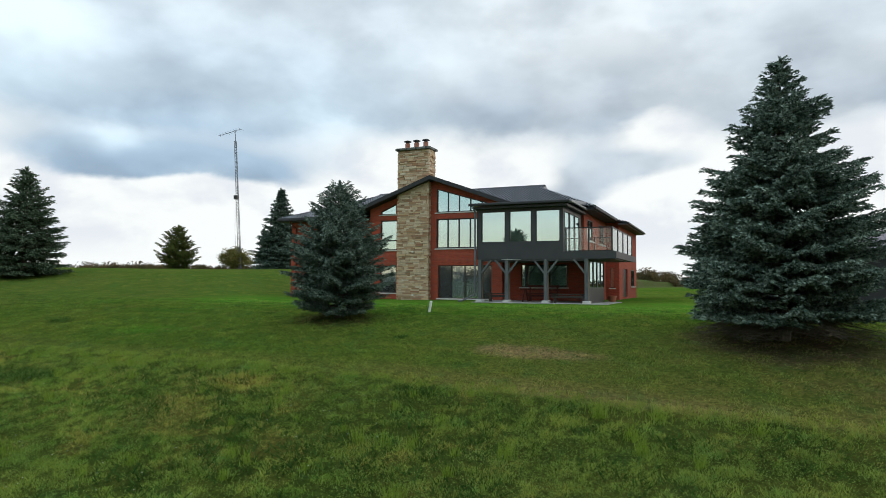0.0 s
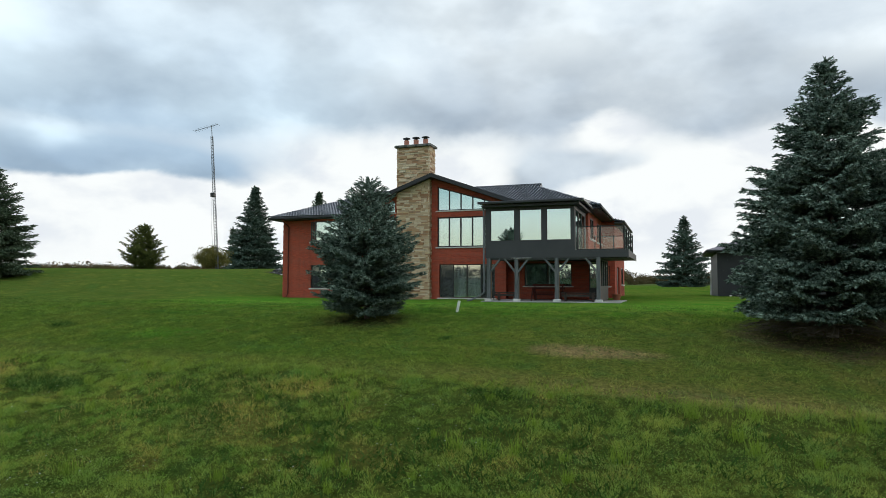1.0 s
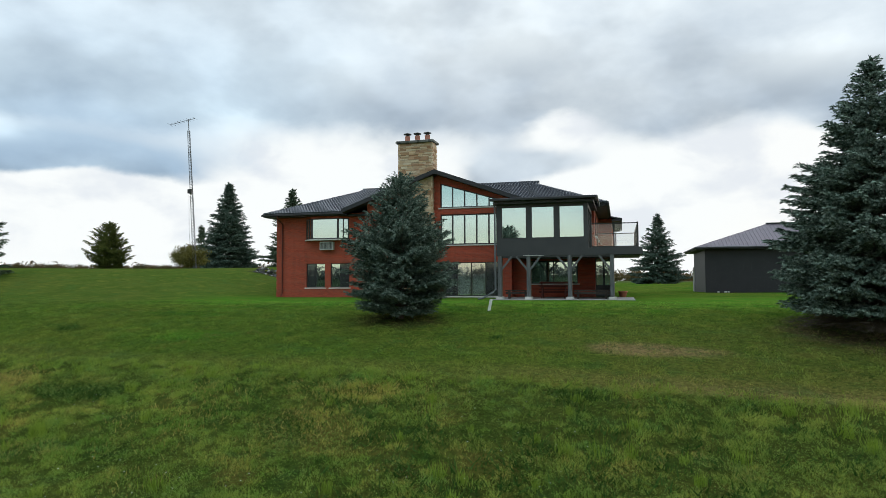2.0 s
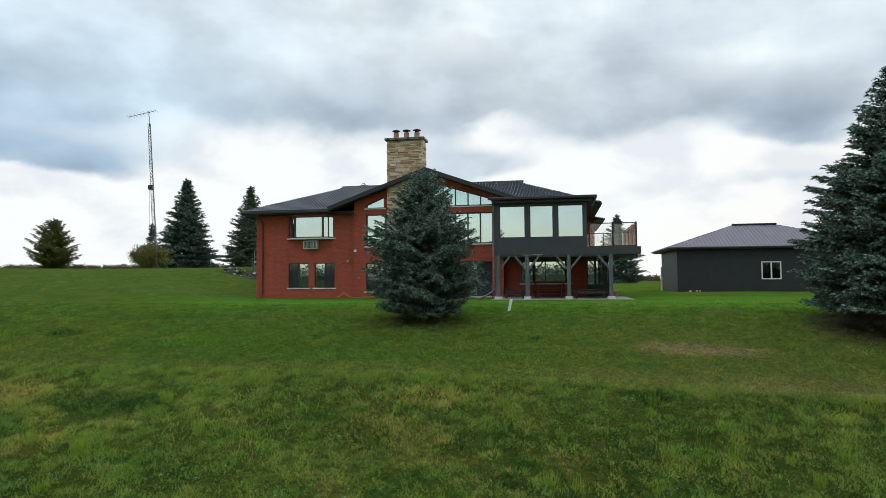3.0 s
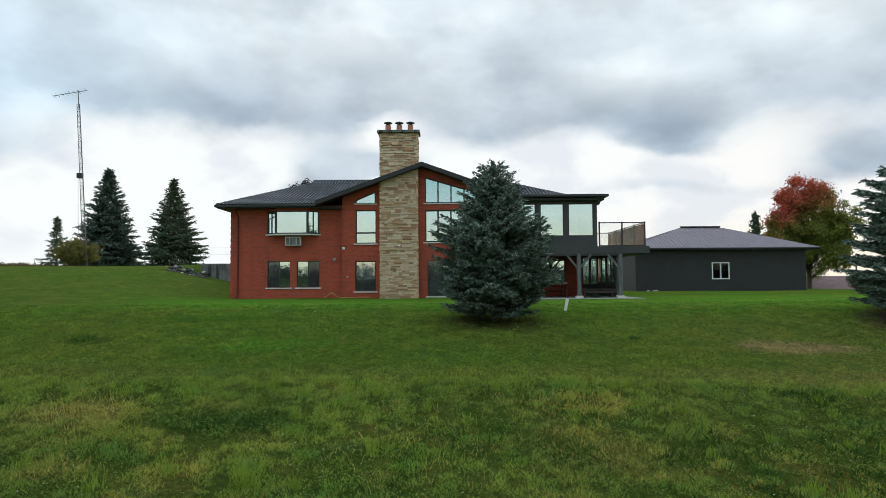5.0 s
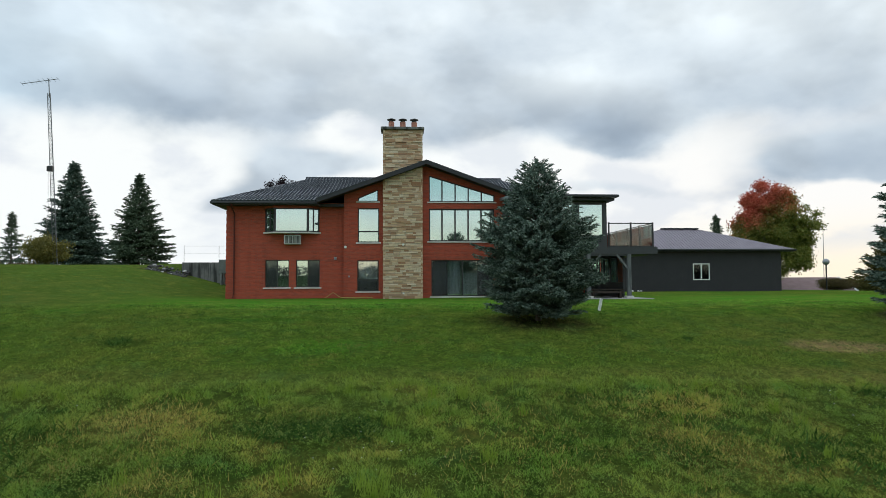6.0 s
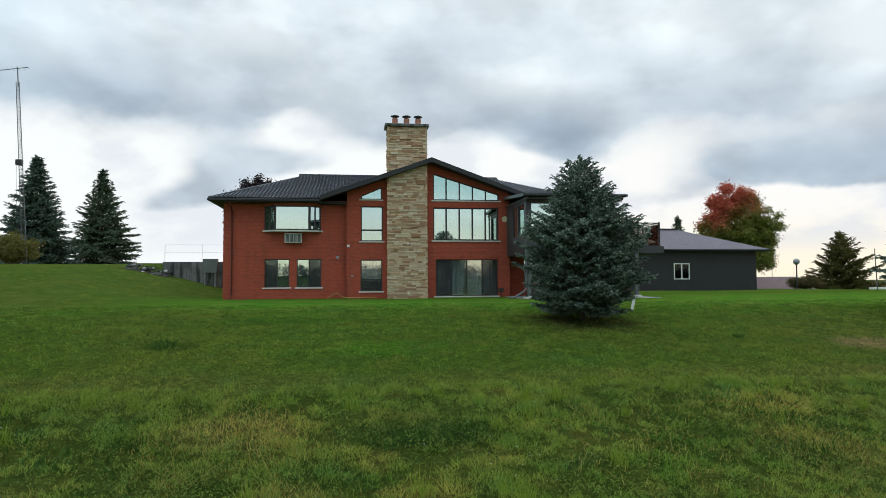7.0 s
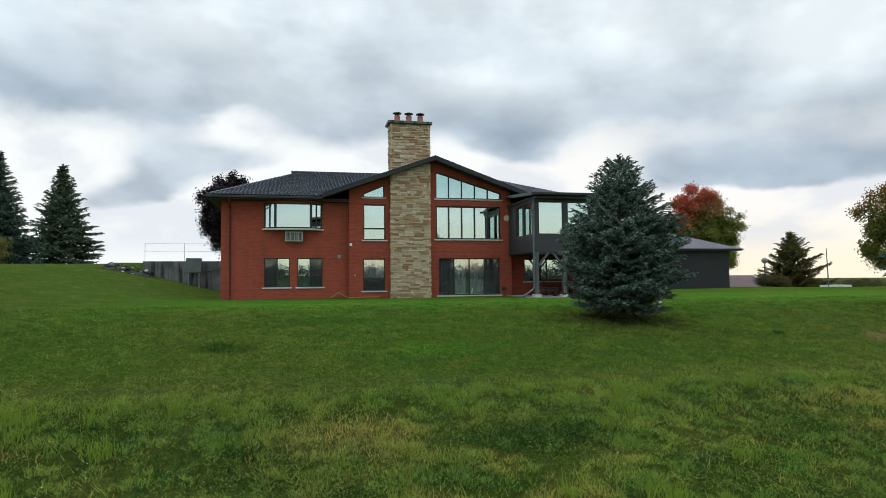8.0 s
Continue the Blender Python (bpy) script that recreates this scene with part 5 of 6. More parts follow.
tube(bm, [e, w], 0.024, 6)
part("boom", bm, MASTGREY, yag)
for k in range(9):
    c = e + (w - e) * (k / 8)
    bm = bmesh.new()
    tube(bm, [c + Vector((0.08, -0.45, 0.02)), c + Vector((-0.08, 0.45, -0.02))], 0.010, 4)
    part("element", bm, MASTGREY, yag)
q = A + (B - A) * 0.555
part("junction_box", block(q.x - 0.30, q.x + 0.12, q.y - 0.25, q.y + 0.05, 9.35, 9.75, 0.02), BLACK, mast)
bm = bmesh.new()
tube(bm, [q + Vector((-0.3, 0, -0.1)), q + Vector((-0.22, 0, -3.5)), Vector((A.x - 0.45, A.y, A.z + 0.2))], 0.012, 4)
part("cable", bm, BLACK, mast)

# ---- trees ----
def sprigs(origin, direc, length, width, blades, rs):
    """Bristly shoots: loose needle bundles round each stem. origin, direc: (n, 3); length: (n,)."""
    n = len(origin)
    d = direc / np.linalg.norm(direc, axis=1, keepdims=True)
    ref = np.where(np.abs(d[:, 2:3]) > 0.9, np.array([[1.0, 0, 0]]), np.array([[0, 0, 1.0]]))
    s = np.cross(d, ref)
    s /= np.linalg.norm(s, axis=1, keepdims=True)
    q = np.cross(s, d)
    out = np.empty((n, blades, 3, 3))
    for k in range(blades):
        a = 2 * np.pi * k / blades + rs.uniform(-0.5, 0.5, n)
        rad = s * np.cos(a)[:, None] + q * np.sin(a)[:, None]
        f = (k + rs.uniform(0, 1, n)) / blades
        base = origin + d * (length * f * 0.7)[:, None]
        tip = base + (d * 0.75 + rad * 0.62) * (length * rs.uniform(0.35, 0.62, n))[:, None]
        side = np.cross(d, rad) * (width * length)[:, None]
        out[:, k, 0] = base - side
        out[:, k, 1] = base + side
        out[:, k, 2] = tip
    return out.reshape(-1, 3, 3)


def spruce(x, y, h, shape, seed, mat, label, name="spruce_tree", sprig=0.26, blades=9, gap=0.30, skirt=0.03, droop=0.25, thin=1.0, base=None, boughs=9, vary=0.12, lift=0.7, dead=0, flat=1.0, fill=70, leaders=16):
    """A conifer branched to the ground. shape: (share of the height, reach) from the foot up."""
    rs = np.random.RandomState(seed)
    z0 = height(x, y) if base is None else base
    tree = thing(name, label, "tree", at=(x, y, z0))
    bm = bmesh.new()
    tube(bm, [(0, 0, -0.3), (0.02, 0, h * 0.3), (-0.02, 0.01, h * 0.65), (0, 0, h * 0.97)], [0.020 * h, 0.016 * h, 0.010 * h, 0.003 * h], 9)
    part("trunk", bm, BARK, tree)
    org, dr, ln = [], [], []
    bm = bmesh.new()
    z = skirt * h
    phase = 0.0
    ts, rsh = [q[0] for q in shape], [q[1] for q in shape]
    while z < h * 0.97:
        t = z / h
        reach = float(np.interp(t, ts, rsh))
        count = max(4, int(round(boughs * (0.45 + 0.55 * (1 - t)))))
        phase += 1.3
        for k in range(count):
            az = phase + 2 * math.pi * k / count + rs.uniform(-0.35, 0.35)
            lobe = 1 + 0.10 * noise.noise((math.cos(az) * 1.5, math.sin(az) * 1.5, z * 0.9 + seed))
            L = max(0.10, reach * lobe * rs.uniform(1 - 1.6 * vary, 1 + 0.5 * vary) - 0.3 * sprig)
            zb = z + rs.uniform(-0.5, 0.5) * gap
            up = -droop * (1 - t) + lift * t ** 1.5 + rs.uniform(-0.08, 0.08)
            zb -= 0.35 * L * up
            curl = 0.22 * (1 - t) + 0.05
            m = max(2, int(L / (sprig * 0.55)))
            fs = np.linspace(0.25, 1.0, m)
            ca, sa = math.cos(az), math.sin(az)
            rad = L * fs
            zz = zb + rad * up + curl * L * (fs ** 2.2) * 0.5
            px, py = ca * rad, sa * rad
            if L > 0.6:
                tube(bm, [(0, 0, zb), (px[m // 2], py[m // 2], zz[m // 2]), (px[-1], py[-1], zz[-1])], [0.010 + 0.010 * L, 0.006 + 0.005 * L, 0.004], 4)
            slope = up + curl * 1.1 * fs ** 1.2
            for i in range(m):
                f = fs[i]
                half = 0.34 * L * (1.08 - f) + 0.45 * sprig
                tw = max(1, int(half / (sprig * 0.55)))
                for side in (-1, 1):
                    for j in range(tw):
                        if rs.uniform() > thin:
                            continue
                        o = half * (j + rs.uniform(0.2, 0.9)) / tw
                        a2 = az + side * (0.95 + 0.25 * rs.uniform(-1, 1))
                        org.append((px[i] + math.cos(a2) * o, py[i] + math.sin(a2) * o, zz[i] - 0.14 * o + rs.uniform(-0.25, 0.25) * sprig * flat))
                        a3 = az + side * rs.uniform(0.0, 0.9)
                        dr.append((math.cos(a3), math.sin(a3), slope[i] * 0.4 + rs.uniform(-0.15, 0.55) * flat))
                        ln.append(sprig * rs.uniform(0.75, 1.2))
                org.append((px[i], py[i], zz[i] + 0.02))
                dr.append((ca, sa, slope[i] * 0.6 + rs.uniform(0.0, 0.5)))
                ln.append(sprig * rs.uniform(0.8, 1.25))
        z += gap * (0.75 + 0.5 * rs.uniform()) * (0.6 + 0.5 * (1 - t))
    for k in range(int(fill * h)):
        a, f = rs.uniform(0, 6.28), rs.uniform(0.12, 0.96)
        r = float(np.interp(f, ts, rsh)) * rs.uniform(0.05, 0.5)
        org.append((r * math.cos(a), r * math.sin(a), h * f))
        dr.append((math.cos(a), math.sin(a), rs.uniform(0.0, 1.2)))
        ln.append(sprig * rs.uniform(0.8, 1.2))
    for k in range(leaders):
        a = rs.uniform(0, 6.28)
        f = rs.uniform(0.90, 0.985)
        org.append((0.02 * math.cos(a), 0.02 * math.sin(a), h * f))
        dr.append((math.cos(a) * (1 - f) * 9, math.sin(a) * (1 - f) * 9, 1.0))
        ln.append(sprig * rs.uniform(0.9, 1.4))
    # bare lower twigs drooping to the soil
    for k in range(dead):
        a, L, zb = rs.uniform(0, 6.28), rs.uniform(1.4, 2.7), rs.uniform(0.30, 1.25)
        bend = rs.uniform(-0.2, 0.2)
        pts = [(f * L * math.cos(a + bend * f), f * L * math.sin(a + bend * f), zb - (zb - 0.10) * f ** 1.5 * rs.uniform(0.6, 1.0)) for f in (0.05, 0.4, 0.7, 1.0)]
        tube(bm, pts, [0.022, 0.016, 0.010, 0.004], 4)
        for f in (0.45, 0.6, 0.75, 0.9):
            q = [f * L * math.cos(a + bend * f), f * L * math.sin(a + bend * f), zb - (zb - 0.10) * f ** 1.5 * 0.85]
            for sd in (-1, 1):
                b2 = a + sd * rs.uniform(0.5, 1.1)
                m = rs.uniform(0.2, 0.5)
                tube(bm, [q, (q[0] + m * math.cos(b2), q[1] + m * math.sin(b2), q[2] - rs.uniform(0.0, 0.12))], [0.007, 0.003], 3)
    part("branchwork", bm, BARK, tree, kind="stuff")
    tris = sprigs(np.array(org), np.array(dr), np.array(ln), 0.115, blades, rs)
    crown = new("crown", tri_mesh("crown", tris, mat))
    crown.parent = tree
    return tree


def leafy(x, y, h, rx, rz, zc, seed, mat, label, name, leaf=0.22, clumps=90, per=90, trunk=0.16, base=None, spread=0.16, lean=0.0):
    """Broadleaf: trunk, forking limbs and a crown of many leaf clumps with gaps."""
    rs = np.random.RandomState(seed)
    z0 = height(x, y) if base is None else base
    tree = thing(name, label, "shrub" if h < 3.5 else "tree", at=(x, y, z0))
    bm = bmesh.new()
    tube(bm, [(0, 0, -0.3), (0.05, 0, h * 0.22), (0.0, 0.05, h * 0.45), (0.05, 0, h * 0.8)], [trunk, trunk * 0.8, trunk * 0.5, trunk * 0.12], 9)
    cs = []
    while len(cs) < clumps:
        p = rs.uniform(-1, 1, 3)
        q = np.linalg.norm(p)
        if 0.30 < q < 1.0 and (p[2] > -0.75 or q < 0.85):
            wob = 1 + 0.32 * noise.noise(Vector(p) * 2.3 + Vector((seed, 0, 0)))
            cs.append((p[0] * rx * wob + lean * p[2], p[1] * rx * wob, zc + p[2] * rz * wob))
    cs = np.array(cs)
    for c in cs[: max(10, clumps // 4)]:
        st = min(h * 0.7, max(h * 0.12, c[2] * 0.5))
        tube(bm, [(0, 0, st), (c[0] * 0.5, c[1] * 0.5, st + (c[2] - st) * 0.62), tuple(c)], [trunk * 0.34, trunk * 0.2, 0.012], 5)
    part("trunk", bm, BARK, tree)
    ctr = np.repeat(cs, per, axis=0)
    g = rs.normal(0, 1, ctr.shape)
    pts = ctr + g * np.array([rx, rx, rz * 0.75]) * spread
    n = len(pts)
    a = rs.normal(0, 1, (n, 3))
    a /= np.linalg.norm(a, axis=1, keepdims=True)
    b = np.cross(a, rs.normal(0, 1, (n, 3)))
    b /= np.linalg.norm(b, axis=1, keepdims=True)
    s = leaf * rs.uniform(0.6, 1.3, (n, 1))
    tris = np.stack([pts - a * s * 0.5, pts + b * s * 0.45, pts + a * s * 0.6], 1)
    crown = new("crown", tri_mesh("crown", tris, mat))
    crown.parent = tree
    return tree


# the two spruces in front
spruce(3.08, -15.75, 5.38, [(0, 1.20), (0.05, 1.58), (0.12, 1.88), (0.22, 2.08), (0.35, 2.12), (0.48, 2.04), (0.54, 1.92), (0.60, 1.52), (0.70, 1.20), (0.80, 0.90), (0.90, 0.56), (0.95, 0.36), (1, 0.10)], 11, NEEDLE_BLUE,
       "dense blue spruce tree branched to the ground on the lawn", sprig=0.15, blades=8, gap=0.21, droop=0.10, boughs=14, vary=0.17, lift=0.75, flat=1.35, fill=40, leaders=60, skirt=0.05)
spruce(18.62, -15.3, 8.66, [(0, 1.9), (0.03, 2.45), (0.08, 2.80), (0.20, 2.92), (0.29, 2.84), (0.39, 2.64), (0.52, 2.34), (0.565, 2.00), (0.60, 1.66), (0.69, 1.44), (0.79, 1.10), (0.82, 0.95), (0.87, 0.58), (0.90, 0.44), (0.95, 0.24), (1, 0.06)], 23, NEEDLE_BLUE,
       "tall broad blue spruce tree with tiered boughs over bare soil", sprig=0.22, gap=0.37, droop=0.12, boughs=21, vary=0.15, lift=0.40, skirt=0.08, dead=120, flat=0.65, fill=60, leaders=30)
# spruces on the hill
CONE = lambda r: [(0, r * 0.92), (0.08, r), (0.3, r * 0.80), (0.6, r * 0.46), (0.85, r * 0.17), (1, 0.06)]
spruce(-34.7, -3.6, 8.7, [(0, 3.0), (0.08, 3.3), (0.3, 2.9), (0.5, 2.3), (0.75, 1.3), (0.9, 0.62), (1, 0.1)], 31, NEEDLE_GREEN, "dark green spruce tree on the hill", sprig=0.36, gap=0.38, boughs=11, blades=8, vary=0.16)
spruce(-32.8, 26.5, 9.8, CONE(3.45), 37, NEEDLE_DARK, "tall blue-green spruce tree on the hilltop", sprig=0.40, gap=0.36, boughs=14, blades=8, vary=0.2)
spruce(-32.0, 40.0, 10.5, CONE(4.2), 41, NEEDLE_GREEN, "dark spruce tree with open airy boughs", sprig=0.44, gap=0.48, boughs=12, blades=8, thin=0.9, vary=0.22)
spruce(-45.9, 39.4, 5.9, CONE(1.9), 43, NEEDLE_GREEN, "slim young spruce tree behind a shrub", sprig=0.42, gap=0.62, boughs=7, blades=6, thin=0.8, vary=0.25)
spruce(15.7, 51.5, 9.1, CONE(4.1), 47, NEEDLE_DARK, "blue-green spruce tree standing on the far lawn", sprig=0.45, gap=0.48, boughs=10, blades=7, vary=0.2)
spruce(53.2, 70.5, 14.3, CONE(4.4), 48, NEEDLE_GREEN, "slim dark spruce tree behind the outbuilding", sprig=0.55, gap=0.7, boughs=8, blades=6, vary=0.2)
# round pine and shrubs
spruce(-49.8, 26.8, 5.7, [(0, 1.6), (0.14, 2.55), (0.45, 2.45), (0.7, 1.75), (0.88, 1.0), (1, 0.3)], 53, PINE, "round olive-green pine tree on the hilltop", name="pine_tree", sprig=0.36, gap=0.34, blades=8, boughs=10, vary=0.3, droop=-0.25, thin=0.95)
leafy(-28.5, 13.9, 2.5, 1.5, 1.05, 1.15, 59, SHRUB, "yellowing rounded shrub at the foot of the mast", "shrub", leaf=0.15, clumps=120, per=90, trunk=0.06)
# maples, dark-leaved tree behind the house, pine by the road
leafy(46.4, 42.8, 15.5, 4.9, 6.1, 8.3, 61, MAPLE, "large maple tree turning red over green leaves", "maple_tree", leaf=0.29, clumps=340, per=230, trunk=0.30, spread=0.075)
leafy(66.6, 28.5, 15.5, 5.6, 6.6, 8.0, 67, MAPLE_GREEN, "large maple tree with yellow-green and red leaves", "maple_tree", leaf=0.33, clumps=340, per=230, trunk=0.30, spread=0.08)
leafy(-14.0, 31.5, 8.8, 2.7, 3.7, 5.1, 71, PURPLE, "dark purple-leaved tree behind the house", "purple_maple", leaf=0.24, clumps=300, per=240, trunk=0.2, spread=0.10)
spruce(80.5, 65.0, 11.6, [(0, 6.2), (0.15, 7.0), (0.35, 5.8), (0.6, 4.1), (0.8, 2.4), (1, 0.3)], 73, PINE_DARK, "broad open pine tree by the road", name="pine_tree", sprig=0.62, gap=0.72, blades=9, thin=0.95, droop=-0.15, boughs=9, vary=0.3)


# ---- distance ----
def woods(name, label, arcs, seed, mat, leaf, per=140):
    """Far tree belts of many small crowns, as one piece of stuff."""
    rs = np.random.RandomState(seed)
    out = []
    for az0, az1, dist, n, hh in arcs:
        az = np.radians(rs.uniform(az0, az1, n))
        d = dist * rs.uniform(0.92, 1.1, n)
        cx, cy = d * np.sin(az), d * np.cos(az)
        h = hh * rs.uniform(0.55, 1.2, n)
        g = np.clip(rs.normal(0, 1, (n, per, 3)), -1.8, 1.8)
        zb = np.array([height(a, b) for a, b in zip(cx, cy)])
        pts = np.stack([cx[:, None] + g[..., 0] * h[:, None] * 0.30, cy[:, None] + g[..., 1] * h[:, None] * 0.30, zb[:, None] + h[:, None] * (0.42 + 0.26 * g[..., 2])], -1).reshape(-1, 3)
        s = np.repeat(h, per)[:, None] * leaf
        a, b = rs.normal(0, 1, (len(pts), 3)), rs.normal(0, 1, (len(pts), 3))
        out.append(np.stack([pts - a * s, pts + b * s, pts + a * s], 1))
    ob = new(name, tri_mesh(name, np.concatenate(out), mat))
    return tagged(ob, label, "woods", kind="stuff")


woods("far_woods", "low autumn-brown tree belts along the horizon", [(-80, -30, 330, 380, 6.5), (-9, 32, 330, 460, 5.8), (28, 85, 210, 420, 2.8)], 5, WOODS, 0.06)
woods("far_hills", "hazy wooded rise all round the horizon", [(85, 180, 700, 700, 14), (180, 280, 700, 700, 14)], 6, HILLS, 0.075, 60)
woods("hedgerow", "brownish hedgerow and corn along the hill edge", [(-62, -28, 120, 330, 1.3)], 7, WOODS, 0.08)

# ---- beyond the outbuilding ----
lamp = thing("lamp_post", "round globe lamp on a dark post", "lamp post", at=(37.6, 19.6, height(37.6, 19.6)))
bm = bmesh.new()
tube(bm, [(0, 0, -0.2), (0, 0, 2.35)], 0.06, 8)
part("pole", bm, BLACK, lamp)
bm = bmesh.new()
bmesh.ops.create_uvsphere(bm, u_segments=16, v_segments=10, radius=0.30, matrix=Matrix.Translation((0, 0, 2.60)))
part("globe", bm, STEEL, lamp, "grey frosted globe")
leafy(39.6, 21.0, 1.3, 1.45, 0.55, 0.55, 83, WOODS, "low dark clipped bush by the lamp post", "shrub", leaf=0.13, clumps=130, per=90, trunk=0.05)
nb = thing("neighbour_house", "low house with a mauve-grey roof beyond the lawn", "house", at=(53.0, 49.0, -3.1))
part("wall", block(-6, 6, -4, 4, -0.3, 2.3), BRICK, nb)
sheet("roof", [(-6.6, -4.7, 2.1), (6.6, -4.7, 2.1), (6.6, 0, 4.4), (-6.6, 0, 4.4)], NROOF, nb, ribs=True, wave=0.4)
sheet("roof", [(-6.6, 4.7, 2.1), (6.6, 4.7, 2.1), (6.6, 0, 4.4), (-6.6, 0, 4.4)], NROOF, nb, ribs=True, wave=0.4)
bm = bmesh.new()
beam(bm, (6.66, -4.75, 2.1), (6.66, 0, 4.43), 0.10, 0.22)
part("rake_board", bm, WHITE, nb, "white rake board")
for x in (-4.0, 0.5):
    window(nb, "x", -4.02, x, x + 1.4, 0.9, 2.0, cols=2, mat=WHITE, fw=0.08)


def utility_pole(x, y, top, lean, arms):
    z = height(x, y)
    p = thing("utility_pole", "weathered wooden utility pole beside the road", "utility pole", "utility poles", at=(x, y, z))
    bm = bmesh.new()
    tube(bm, [(0, 0, -0.5), (lean, 0, top - z)], [0.10, 0.055], 8)
    part("shaft", bm, GREYWOOD, p)
    for k in range(arms):
        part("crossarm", block(lean - 1.1, lean + 1.1, -0.06, 0.06, top - z - 0.7 - k, top - z - 0.56 - k), GREYWOOD, p)


utility_pole(69.0, 44.6, 5.2, -0.3, 0)
utility_pole(112.0, 128.0, 15.2, 0.2, 1)
van = thing("parked_van", "white van parked beyond the lawn edge", "van", at=(75.4, 49.5, height(75.4, 49.5) - 0.25))
bm = bmesh.new()
hexa(bm, [(-2.6, -1, 0.45), (2.6, -1, 0.45), (2.6, 1, 0.45), (-2.6, 1, 0.45), (-2.6, -0.95, 2.5), (1.5, -0.95, 2.5), (1.5, 0.95, 2.5), (-2.6, 0.95, 2.5)])
part("body", bm, WHITE, van)
part("side_window", block(-0.2, 1.1, -1.01, -0.985, 1.55, 2.2), DIMGLASS, van)
for x in (-1.7, 1.7):
    for y in (-0.92, 0.92):
        bm = bmesh.new()
        tube(bm, [(x, y - 0.1, 0.36), (x, y + 0.1, 0.36)], 0.36, 14)
        part("wheel", bm, BLACK, van)


# ---- grass ----
def turf_points(n, x0, x1, y0, y1, rs, keep=None):
    x, y = rs.uniform(x0, x1, n), rs.uniform(y0, y1, n)
    if keep is not None:
        k = keep(x, y, rs.uniform(0, 1, n))
        x, y = x[k], y[k]
    return x, y


GXS = np.arange(-60, 80.01, 0.5)
GYS = np.arange(-42, 30.01, 0.5)
GZ = np.array([[height(a, b) for a in GXS] for b in GYS])


def heights(x, y):
    i = np.clip((x - GXS[0]) / 0.5, 0, len(GXS) - 1.001)
    j = np.clip((y - GYS[0]) / 0.5, 0, len(GYS) - 1.001)
    a, b = i.astype(int), j.astype(int)
    u, v = i - a, j - b
    return (GZ[b, a] * (1 - u) + GZ[b, a + 1] * u) * (1 - v) + (GZ[b + 1, a] * (1 - u) + GZ[b + 1, a + 1] * u) * v


def blades(x, y, h, w, rs, lean=0.5):
    n = len(x)
    z = heights(x, y)
    a = rs.uniform(0, 2 * np.pi, n)
    c, s = np.cos(a), np.sin(a)
    lx, ly = rs.normal(0, lean, n) * h, rs.normal(0, lean, n) * h
    base = np.stack([x, y, z - 0.01], 1)
    side = np.stack([c * w, s * w, np.zeros(n)], 1)
    tip = base + np.stack([lx, ly, h], 1)
    return np.stack([base - side, base + side, tip], 1)


def patchy(x, y, f, seed):
    """Smooth random patches about 1/f metres across, from -0.8 to 0.8."""
    u, v = x * f + 17.3 * seed, y * f - 9.1 * seed
    i, j = np.floor(u).astype(np.int64), np.floor(v).astype(np.int64)
    a, b = u - i, v - j
    a, b = a * a * (3 - 2 * a), b * b * (3 - 2 * b)
    table = np.random.RandomState(int(seed * 100) + 1).uniform(-0.8, 0.8, (256, 256))
    at = lambda p, q: table[p % 256, q % 256]
    return (at(i, j) * (1 - a) + at(i + 1, j) * a) * (1 - b) + (at(i, j + 1) * (1 - a) + at(i + 1, j + 1) * a) * b


